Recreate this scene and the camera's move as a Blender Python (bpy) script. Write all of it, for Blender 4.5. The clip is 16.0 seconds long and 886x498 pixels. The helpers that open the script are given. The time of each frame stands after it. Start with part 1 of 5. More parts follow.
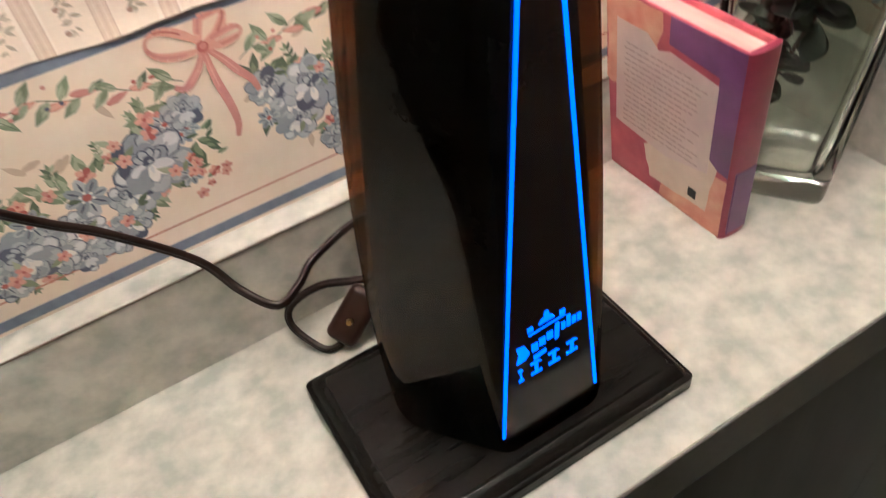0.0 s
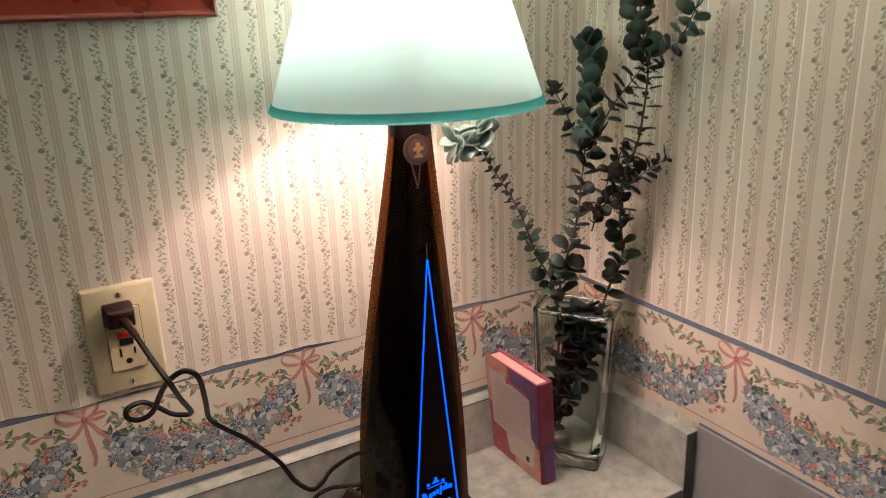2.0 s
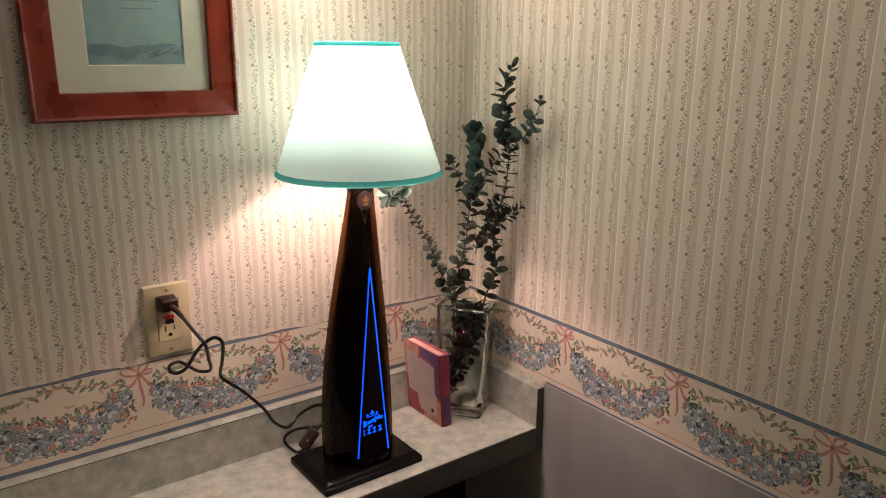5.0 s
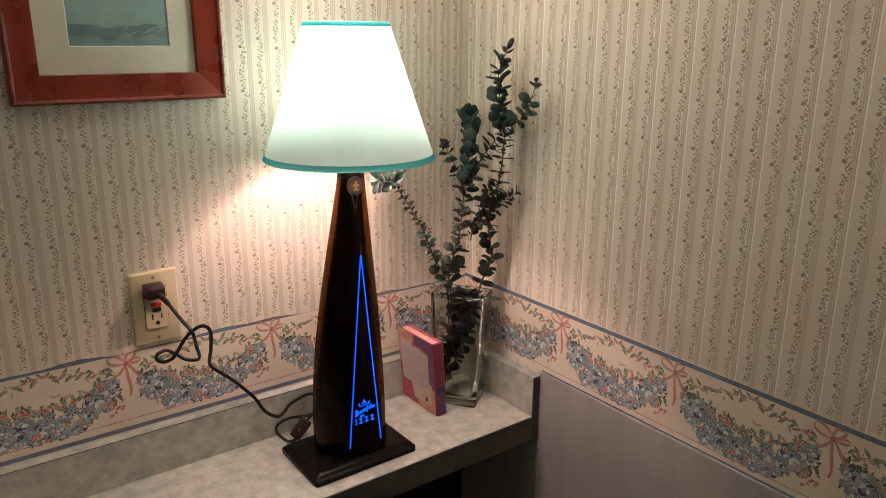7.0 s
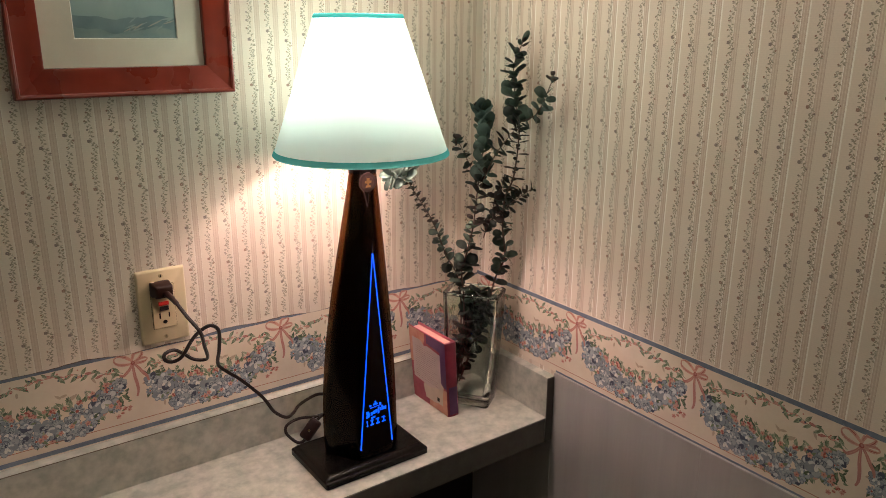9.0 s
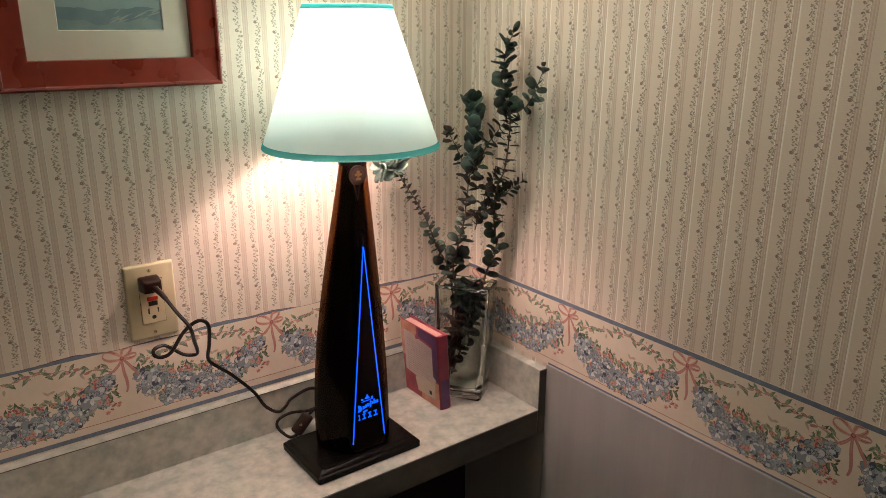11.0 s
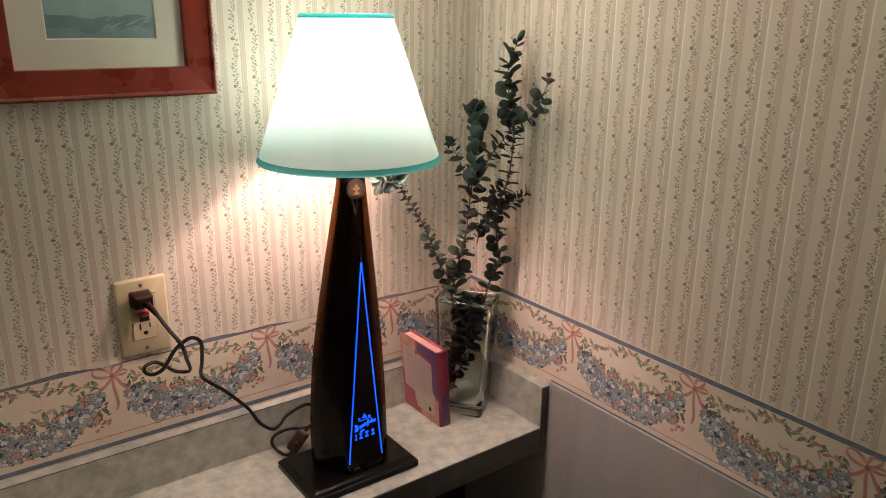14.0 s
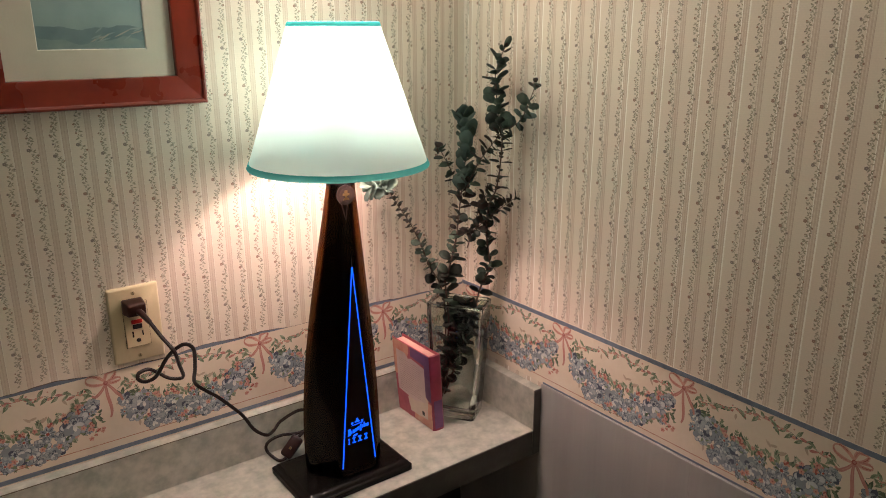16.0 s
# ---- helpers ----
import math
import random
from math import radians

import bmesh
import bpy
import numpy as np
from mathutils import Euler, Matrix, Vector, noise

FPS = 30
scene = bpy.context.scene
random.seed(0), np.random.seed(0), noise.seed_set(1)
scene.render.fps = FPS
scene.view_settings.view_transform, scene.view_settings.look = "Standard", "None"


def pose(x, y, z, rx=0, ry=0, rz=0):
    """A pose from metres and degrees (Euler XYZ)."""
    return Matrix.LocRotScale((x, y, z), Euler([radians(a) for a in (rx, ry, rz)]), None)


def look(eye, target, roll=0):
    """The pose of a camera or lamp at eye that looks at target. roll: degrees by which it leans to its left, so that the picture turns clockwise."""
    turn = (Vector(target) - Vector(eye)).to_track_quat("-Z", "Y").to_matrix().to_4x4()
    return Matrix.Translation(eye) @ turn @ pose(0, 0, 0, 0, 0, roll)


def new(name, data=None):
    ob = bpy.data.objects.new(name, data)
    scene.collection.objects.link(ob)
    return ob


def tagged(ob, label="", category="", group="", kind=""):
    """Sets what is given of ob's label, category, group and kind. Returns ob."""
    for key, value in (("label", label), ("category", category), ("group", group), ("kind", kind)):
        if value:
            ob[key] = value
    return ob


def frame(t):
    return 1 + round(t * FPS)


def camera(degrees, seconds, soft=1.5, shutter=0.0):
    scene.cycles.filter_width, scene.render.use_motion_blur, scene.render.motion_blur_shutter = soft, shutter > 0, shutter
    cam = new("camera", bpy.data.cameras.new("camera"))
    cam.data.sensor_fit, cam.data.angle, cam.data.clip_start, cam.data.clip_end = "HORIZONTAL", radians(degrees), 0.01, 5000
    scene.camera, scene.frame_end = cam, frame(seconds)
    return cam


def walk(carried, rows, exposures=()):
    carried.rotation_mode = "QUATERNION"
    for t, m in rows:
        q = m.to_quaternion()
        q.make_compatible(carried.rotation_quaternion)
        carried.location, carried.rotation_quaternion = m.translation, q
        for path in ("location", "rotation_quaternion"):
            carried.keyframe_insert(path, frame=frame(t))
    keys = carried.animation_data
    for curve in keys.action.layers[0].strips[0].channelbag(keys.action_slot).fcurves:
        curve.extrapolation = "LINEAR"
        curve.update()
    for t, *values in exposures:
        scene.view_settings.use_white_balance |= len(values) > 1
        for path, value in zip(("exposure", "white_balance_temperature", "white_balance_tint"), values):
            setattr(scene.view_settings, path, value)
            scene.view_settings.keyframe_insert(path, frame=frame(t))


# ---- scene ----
cam = camera(61.7, 16.0, 0.9, 0.35)
PATH = [
    (0, (-0.467, -0.353, 1.277), (0.124, 0.929, -0.14), -9.2),
    (0.5, (-0.494, -0.405, 1.329), (0.129, 1.023, 0.075), -6.0),
    (1, (-0.533, -0.57, 1.402), (0.151, 0.989, 0.352), -4.9),
    (1.5, (-0.596, -0.682, 1.439), (0.236, 0.92, 0.578), -3.3),
    (2, (-0.66, -0.77, 1.484), (0.283, 0.887, 0.88), -2.0),
    (2.5, (-0.718, -0.799, 1.532), (0.332, 0.757, 0.84), -0.1),
    (3, (-0.789, -0.806, 1.542), (0.381, 0.663, 0.855), -0.1),
    (3.5, (-0.847, -0.897, 1.562), (0.37, 0.56, 0.932), 1.9),
    (4, (-0.895, -1.045, 1.567), (0.266, 0.475, 0.981), 2.4),
    (4.5, (-0.918, -1.108, 1.586), (0.215, 0.444, 1.035), 1.1),
    (5, (-0.904, -1.123, 1.585), (0.25, 0.427, 1.068), 0.4),
    (5.2, (-0.893, -1.125, 1.577), (0.267, 0.42, 1.063), 0.4),
    (7.3, (-0.877, -1.105, 1.578), (0.264, 0.439, 1.017), 0.4),
    (7.5, (-0.883, -1.094, 1.583), (0.26, 0.446, 1.016), 0.3),
    (8, (-0.879, -1.085, 1.585), (0.25, 0.467, 1.021), -0.1),
    (8.5, (-0.872, -1.084, 1.577), (0.252, 0.472, 1.014), 0.3),
    (11, (-0.865, -1.077, 1.576), (0.277, 0.457, 0.987), 0.2),
    (11.5, (-0.859, -1.076, 1.582), (0.292, 0.457, 1.013), 0.3),
    (12, (-0.865, -1.068, 1.581), (0.285, 0.468, 1.017), 0.9),
    (12.5, (-0.854, -1.056, 1.573), (0.275, 0.495, 1.007), 1.0),
    (13, (-0.844, -1.06, 1.588), (0.283, 0.492, 1.023), -0.2),
    (13.5, (-0.833, -1.068, 1.587), (0.296, 0.477, 1.006), -0.4),
    (14, (-0.839, -1.048, 1.591), (0.295, 0.489, 0.998), 0.6),
    (14.5, (-0.83, -0.992, 1.586), (0.289, 0.555, 0.988), 0.7),
    (15, (-0.842, -1.022, 1.584), (0.276, 0.525, 0.987), 0.5),
    (15.5, (-0.843, -1.06, 1.578), (0.295, 0.474, 0.985), -0.0),
    (16, (-0.837, -1.064, 1.588), (0.306, 0.474, 1.017), -0.1),
]
EXPOSURES = [(0.0, 1.72, 5500, -5), (0.6, 1.55, 5600, -4), (1.2, 1.34, 5800, -2), (1.8, 1.02, 5900, 0), (2.5, 0.95, 5800, 2), (4.0, 0.95, 6000, 4), (8.0, 0.95, 6150, 6), (16.0, 0.95, 6150, 6)]
walk(cam, [(t, look(eye, target, roll)) for t, eye, target, roll in PATH], EXPOSURES)

# ---- light: one table lamp in a closed room, plus an added upward fill ----
LAMP_X, LAMP_Y, BULB_Z = -0.343, -0.158, 1.505
BULB_STRENGTH, BULB_COLOUR = 168.0, (1.0, 0.635, 0.555)
# extra spot above the lit dome, added to brighten the room off the ceiling
ceiling_fill = bpy.data.lights.new("ceiling_fill", "SPOT")
ceiling_fill.energy, ceiling_fill.color, ceiling_fill.shadow_soft_size, ceiling_fill.spot_size, ceiling_fill.spot_blend = 26.0, (1.0, 0.84, 0.77), 0.012, radians(122), 0.6
fill_spot = new("ceiling_fill", ceiling_fill)
fill_spot.matrix_world = pose(LAMP_X, LAMP_Y, BULB_Z + 0.043, 180)
world = bpy.data.worlds.new("room_air")
world.use_nodes = True
world.node_tree.nodes["Background"].inputs["Color"].default_value = (0.02, 0.02, 0.02, 1)
world.node_tree.nodes["Background"].inputs["Strength"].default_value = 0.1
scene.world = world


# ---- materials ----
def nodes_of(name):
    m = bpy.data.materials.new(name)
    m.use_nodes = True
    return m, m.node_tree.nodes, m.node_tree.links, m.node_tree.nodes["Principled BSDF"]


def surface(name, dark, light, scale=40.0, rough=0.6, metal=0.0, bump=0.15, fine=400.0, stretch=(1, 1, 1), spread=0.25, coat=0.0, vary=0.0, spec=0.5):
    """Two colours mixed by a coarse and a fine noise, with roughness variation and fine relief."""
    m, nodes, links, bsdf = nodes_of(name)
    coords = nodes.new("ShaderNodeTexCoord")
    mapping = nodes.new("ShaderNodeMapping")
    mapping.inputs["Scale"].default_value = stretch
    links.new(coords.outputs["Object"], mapping.inputs["Vector"])
    coarse, grain = nodes.new("ShaderNodeTexNoise"), nodes.new("ShaderNodeTexNoise")
    for tex, size, detail in ((coarse, scale, 5), (grain, fine, 3)):
        tex.inputs["Scale"].default_value, tex.inputs["Detail"].default_value = size, detail
        links.new(mapping.outputs["Vector"], tex.inputs["Vector"])
    blend = nodes.new("ShaderNodeMath")
    blend.operation = "MULTIPLY_ADD"
    links.new(grain.outputs["Fac"], blend.inputs[0])
    blend.inputs[1].default_value = 0.35
    links.new(coarse.outputs["Fac"], blend.inputs[2])
    span = nodes.new("ShaderNodeMapRange")
    span.inputs["From Min"].default_value, span.inputs["From Max"].default_value = 0.675 - spread, 0.675 + spread
    links.new(blend.outputs[0], span.inputs["Value"])
    mix = nodes.new("ShaderNodeMix")
    mix.data_type = "RGBA"
    mix.inputs["A"].default_value, mix.inputs["B"].default_value = (*dark, 1), (*light, 1)
    links.new(span.outputs[0], mix.inputs["Factor"])
    colour = mix.outputs["Result"]
    if vary:
        info, shift = nodes.new("ShaderNodeObjectInfo"), nodes.new("ShaderNodeHueSaturation")
        value = nodes.new("ShaderNodeMapRange")
        value.inputs["To Min"].default_value, value.inputs["To Max"].default_value = 1 - vary, 1 + vary
        links.new(info.outputs["Random"], value.inputs["Value"])
        links.new(value.outputs[0], shift.inputs["Value"])
        links.new(colour, shift.inputs["Color"])
        colour = shift.outputs["Color"]
    links.new(colour, bsdf.inputs["Base Color"])
    wear = nodes.new("ShaderNodeMapRange")
    wear.inputs["To Min"].default_value, wear.inputs["To Max"].default_value = max(0.02, rough * 0.8), min(1, rough * 1.2)
    links.new(coarse.outputs["Fac"], wear.inputs["Value"])
    links.new(wear.outputs[0], bsdf.inputs["Roughness"])
    bsdf.inputs["Metallic"].default_value, bsdf.inputs["Coat Weight"].default_value, bsdf.inputs["Specular IOR Level"].default_value = metal, coat, spec
    if bump:
        relief = nodes.new("ShaderNodeBump")
        relief.inputs["Strength"].default_value, relief.inputs["Distance"].default_value = bump, 0.001
        links.new(blend.outputs[0], relief.inputs["Height"])
        links.new(relief.outputs["Normal"], bsdf.inputs["Normal"])
    return m


def plain(name, colour, rough=0.5, metal=0.0):
    r, g, b = colour
    return surface(name, (r * 0.88, g * 0.88, b * 0.88), (min(1, r * 1.1), min(1, g * 1.1), min(1, b * 1.1)), 60, rough, metal, 0.05, spec=0.25)


def glowing(name, colour, strength):
    m, nodes, links, bsdf = nodes_of(name)
    bsdf.inputs["Base Color"].default_value = (*colour, 1)
    bsdf.inputs["Emission Color"].default_value = (*colour, 1)
    bsdf.inputs["Emission Strength"].default_value = strength
    return m


def glass(name, colour, rough=0.0, ior=1.5):
    m, nodes, links, bsdf = nodes_of(name)
    bsdf.inputs["Base Color"].default_value = (*colour, 1)
    bsdf.inputs["Transmission Weight"].default_value, bsdf.inputs["IOR"].default_value = 1.0, ior
    bsdf.inputs["Roughness"].default_value = rough
    return m


def clear_wall(name, tint, least=0.035, most=0.45):
    """Thin clear glass: it lets light straight through, with Fresnel gloss on top."""
    m, nodes, links, bsdf = nodes_of(name)
    clear, gloss, mix, facing = nodes.new("ShaderNodeBsdfTransparent"), nodes.new("ShaderNodeBsdfGlossy"), nodes.new("ShaderNodeMixShader"), nodes.new("ShaderNodeLayerWeight")
    clear.inputs["Color"].default_value, gloss.inputs["Roughness"].default_value, facing.inputs["Blend"].default_value = (*tint, 1), 0.03, 0.15
    reach = nodes.new("ShaderNodeMapRange")
    reach.inputs["To Min"].default_value, reach.inputs["To Max"].default_value = least, most
    links.new(facing.outputs["Facing"], reach.inputs["Value"])
    links.new(reach.outputs[0], mix.inputs[0])
    links.new(clear.outputs[0], mix.inputs[1])
    links.new(gloss.outputs[0], mix.inputs[2])
    links.new(mix.outputs[0], nodes["Material Output"].inputs["Surface"])
    return m


def striped_paper(name, axis, satin):
    """Cream wallpaper with ribbed vertical stripes, 29 mm apart, every other one with a satin edge."""
    m, nodes, links, bsdf = nodes_of(name)
    coords, split = nodes.new("ShaderNodeTexCoord"), nodes.new("ShaderNodeSeparateXYZ")
    links.new(coords.outputs["Object"], split.inputs[0])

    def math_node(op, a, b=0.0):
        n = nodes.new("ShaderNodeMath")
        n.operation = op
        for socket, value in zip(n.inputs, (a, b)):
            if isinstance(value, (int, float)):
                socket.default_value = value
            else:
                links.new(value, socket)
        return n.outputs[0]

    along = math_node("FRACT", math_node("DIVIDE", math_node("ADD", split.outputs[axis], 10.007), 0.058))
    ramp = nodes.new("ShaderNodeValToRGB")
    ramp.color_ramp.interpolation = "CONSTANT"
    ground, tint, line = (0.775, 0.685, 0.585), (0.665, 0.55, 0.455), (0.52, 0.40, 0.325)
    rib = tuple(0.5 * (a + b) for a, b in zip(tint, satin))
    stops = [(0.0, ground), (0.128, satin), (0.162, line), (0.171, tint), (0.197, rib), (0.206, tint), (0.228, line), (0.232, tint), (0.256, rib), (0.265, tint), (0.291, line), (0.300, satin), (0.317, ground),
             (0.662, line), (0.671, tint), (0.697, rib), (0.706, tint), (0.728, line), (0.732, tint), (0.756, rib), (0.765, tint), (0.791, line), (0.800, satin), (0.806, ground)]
    while len(ramp.color_ramp.elements) < len(stops):
        ramp.color_ramp.elements.new(1.0)
    for e, (p, c) in zip(ramp.color_ramp.elements, stops):
        e.position, e.color = p, (*c, 1)
    links.new(along, ramp.inputs["Fac"])
    ribs = math_node("SINE", math_node("MULTIPLY", split.outputs["Z"], 2400.0))
    coarse, grain = nodes.new("ShaderNodeTexNoise"), nodes.new("ShaderNodeTexNoise")
    coarse.inputs["Scale"].default_value, grain.inputs["Scale"].default_value, grain.inputs["Detail"].default_value = 9.0, 420.0, 4
    links.new(coords.outputs["Object"], coarse.inputs["Vector"])
    links.new(coords.outputs["Object"], grain.inputs["Vector"])
    tone = math_node("ADD", math_node("MULTIPLY", coarse.outputs["Fac"], 0.12), math_node("MULTIPLY", grain.outputs["Fac"], 0.16))
    tone = math_node("ADD", math_node("ADD", tone, math_node("MULTIPLY", ribs, 0.012)), 0.86)
    mix = nodes.new("ShaderNodeMix")
    mix.data_type, mix.blend_type = "RGBA", "MULTIPLY"
    mix.inputs["Factor"].default_value = 1.0
    links.new(ramp.outputs["Color"], mix.inputs["A"])
    links.new(tone, mix.inputs["B"])
    links.new(mix.outputs["Result"], bsdf.inputs["Base Color"])
    bsdf.inputs["Roughness"].default_value = 0.62
    relief = nodes.new("ShaderNodeBump")
    relief.inputs["Strength"].default_value, relief.inputs["Distance"].default_value = 0.25, 0.0006
    links.new(grain.outputs["Fac"], relief.inputs["Height"])
    links.new(relief.outputs["Normal"], bsdf.inputs["Normal"])
    return m


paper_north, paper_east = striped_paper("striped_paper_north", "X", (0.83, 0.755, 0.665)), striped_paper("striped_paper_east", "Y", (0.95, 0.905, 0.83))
# torn brown backing, darkened to draw the shadow line below the paper's edge
lip_shade = surface("paper_backing_shade", (0.10, 0.065, 0.055), (0.20, 0.14, 0.115), 160, 0.8, spread=0.3)
paper_plain = surface("room_paper", (0.72, 0.66, 0.57), (0.78, 0.72, 0.63), 12, 0.8)
border_paper = surface("border_paper", (0.77, 0.65, 0.535), (0.86, 0.76, 0.645), 26, 0.6, bump=0.1, fine=160, spread=0.3)
stripe_blue = surface("border_blue", (0.135, 0.165, 0.235), (0.21, 0.245, 0.32), 90, 0.6)
stripe_red = plain("border_red", (0.45, 0.16, 0.11), 0.6)
PRINT = {
    "blue_deep": plain("print_blue_deep", (0.085, 0.098, 0.145), 0.65),
    "blue": plain("print_blue", (0.285, 0.32, 0.365), 0.65),
    "blue_soft": plain("print_blue_soft", (0.43, 0.465, 0.50), 0.65),
    "blue_pale": plain("print_blue_pale", (0.64, 0.66, 0.67), 0.65),
    "white": plain("print_white", (0.80, 0.79, 0.75), 0.65),
    "pink": plain("print_pink", (0.56, 0.26, 0.23), 0.65),
    "pink_soft": plain("print_pink_soft", (0.66, 0.37, 0.30), 0.65),
    "rose": plain("print_rose", (0.40, 0.115, 0.10), 0.65),
    "leaf": plain("print_leaf", (0.215, 0.265, 0.17), 0.65),
    "leaf_deep": plain("print_leaf_deep", (0.10, 0.135, 0.09), 0.65),
    "leaf_soft": plain("print_leaf_soft", (0.38, 0.42, 0.30), 0.65),
    "shade": plain("print_shade", (0.58, 0.46, 0.36), 0.65),
    "vine": plain("print_vine", (0.385, 0.345, 0.27), 0.65),
    "vine_soft": plain("print_vine_soft", (0.49, 0.435, 0.35), 0.65),
    "bud": plain("print_bud", (0.36, 0.24, 0.19), 0.65),
    "bud_blue": plain("print_bud_blue", (0.295, 0.24, 0.215), 0.65),
}
PRINT_INDEX = {k: i for i, k in enumerate(PRINT)}
laminate = surface("mottled_laminate", (0.37, 0.38, 0.342), (0.59, 0.57, 0.51), 42, 0.42, bump=0.04, fine=120, spread=0.17)
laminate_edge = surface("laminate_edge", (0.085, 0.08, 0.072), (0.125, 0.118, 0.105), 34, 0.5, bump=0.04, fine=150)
seam_brown = surface("laminate_seam", (0.09, 0.06, 0.045), (0.16, 0.11, 0.08), 80, 0.6)
wainscot_board = surface("grey_panelling", (0.325, 0.31, 0.307), (0.41, 0.393, 0.388), 30, 0.5, bump=0.12, fine=180, stretch=(1, 1, 0.06), spread=0.35)
# near black: the shade under the counter is put into this colour
under_shade_board = surface("under_counter_shade", (0.010, 0.007, 0.006), (0.018, 0.013, 0.011), 30, 0.6, bump=0.1)
carpet = surface("carpet", (0.20, 0.165, 0.135), (0.28, 0.24, 0.20), 60, 0.95, bump=0.6)
ceiling_paint = surface("ceiling_paint", (0.72, 0.80, 0.71), (0.76, 0.84, 0.75), 30, 0.9)
ivory = surface("ivory_plastic", (0.60, 0.51, 0.32), (0.66, 0.56, 0.365), 30, 0.32, bump=0.02)
ivory_face = surface("ivory_device", (0.56, 0.47, 0.29), (0.62, 0.52, 0.33), 30, 0.35, bump=0.02)
slot_black = plain("slot_black", (0.008, 0.007, 0.006), 0.6)
button_red = plain("button_red", (0.42, 0.02, 0.015), 0.35)
button_black = plain("button_black", (0.012, 0.011, 0.010), 0.35)
screw_metal = plain("screw_metal", (0.50, 0.42, 0.26), 0.4, 0.6)
cord_brown = surface("brown_cord", (0.010, 0.0045, 0.0036), (0.018, 0.008, 0.006), 90, 0.33, bump=0.03, spec=0.3)
switch_brown = surface("brown_bakelite", (0.020, 0.0075, 0.0058), (0.034, 0.012, 0.009), 60, 0.3, bump=0.02, spec=0.35)
black_wood = surface("black_stained_wood", (0.0045, 0.004, 0.0036), (0.011, 0.009, 0.008), 45, 0.25, bump=0.55, fine=260, stretch=(0.10, 1, 1), spec=0.2)
amber = clear_wall("amber_glass", (0.34, 0.19, 0.10), 0.015, 0.17)
core_black = surface("painted_core", (0.0045, 0.0034, 0.003), (0.0065, 0.0046, 0.004), 60, 0.18, bump=0.0, spec=0.12)
window_brown = surface("brown_window", (0.011, 0.0055, 0.004), (0.015, 0.0075, 0.0055), 30, 0.12, bump=0.0, spec=0.2)
neon = glowing("blue_light", (0.006, 0.085, 1.0), 0.95)
bulb_white = glowing("bulb_diffuser", BULB_COLOUR, BULB_STRENGTH)
bulb_base = plain("bulb_base", (0.70, 0.68, 0.64), 0.4)
medal_brown = plain("medal_brown", (0.020, 0.010, 0.009), 0.4)
medal_gold = plain("medal_gold", (0.20, 0.13, 0.05), 0.35, 0.5)
medal_ring = plain("medal_ring", (0.036, 0.019, 0.016), 0.4)
teal = surface("teal_trim", (0.045, 0.27, 0.26), (0.065, 0.34, 0.32), 200, 0.6, bump=0.1)
brass = plain("brass", (0.45, 0.33, 0.14), 0.3, 0.9)
mahogany = surface("red_mahogany", (0.155, 0.015, 0.008), (0.26, 0.030, 0.014), 22, 0.28, bump=0.05, fine=120, stretch=(0.5, 1, 0.5), coat=0.35)
mat_board = surface("mat_board", (0.60, 0.56, 0.47), (0.66, 0.62, 0.52), 20, 0.85)
bevel_white = plain("mat_bevel", (0.74, 0.72, 0.66), 0.8)
sea_sky = surface("print_sky", (0.20, 0.30, 0.31), (0.32, 0.43, 0.43), 9, 0.5, bump=0.0, fine=40, spread=0.3)
sea_hill = surface("print_hill", (0.115, 0.185, 0.205), (0.20, 0.29, 0.31), 24, 0.5, bump=0.0, fine=90, spread=0.3)
sea_shore = surface("print_shore", (0.16, 0.25, 0.26), (0.26, 0.34, 0.33), 40, 0.5, bump=0.0, fine=120, spread=0.3)
sea_wash = surface("print_wash", (0.22, 0.31, 0.32), (0.30, 0.38, 0.37), 30, 0.5, bump=0.0, fine=90)
sea_sand = surface("print_sand", (0.30, 0.32, 0.29), (0.38, 0.39, 0.34), 40, 0.5, bump=0.0)
ink_grey = plain("print_ink", (0.16, 0.21, 0.21), 0.6)
vase_wall = glass("vase_clear_glass", (0.83, 0.89, 0.84), 0.0, 1.5)
page_pink = surface("page_edges", (0.66, 0.36, 0.33), (0.76, 0.47, 0.42), 30, 0.8, bump=0.2, fine=900, stretch=(6, 1, 0.05))
cover_red = surface("cover_crimson", (0.33, 0.035, 0.075), (0.50, 0.10, 0.13), 34, 0.35, bump=0.0, fine=120)
cover_orange = surface("cover_orange", (0.56, 0.17, 0.12), (0.74, 0.46, 0.32), 55, 0.35, bump=0.0, fine=120, spread=0.35)
cover_purple = surface("cover_purple", (0.115, 0.035, 0.135), (0.17, 0.06, 0.19), 40, 0.35, bump=0.0, fine=120)
cover_spine = surface("cover_spine", (0.20, 0.02, 0.055), (0.36, 0.045, 0.085), 26, 0.35, bump=0.0, fine=120, spread=0.3)
cover_cream = surface("cover_cream", (0.60, 0.48, 0.40), (0.70, 0.58, 0.48), 40, 0.4, bump=0.0, fine=120)
cover_lilac = surface("cover_lilac", (0.56, 0.44, 0.43), (0.66, 0.53, 0.50), 40, 0.4, bump=0.0, fine=120)
ink_brown = plain("ink_brown", (0.36, 0.25, 0.23), 0.6)
ink_black = plain("ink_black", (0.02, 0.02, 0.022), 0.5)
stem_brown = surface("stem_brown", (0.055, 0.030, 0.025), (0.10, 0.055, 0.04), 120, 0.6, bump=0.2)
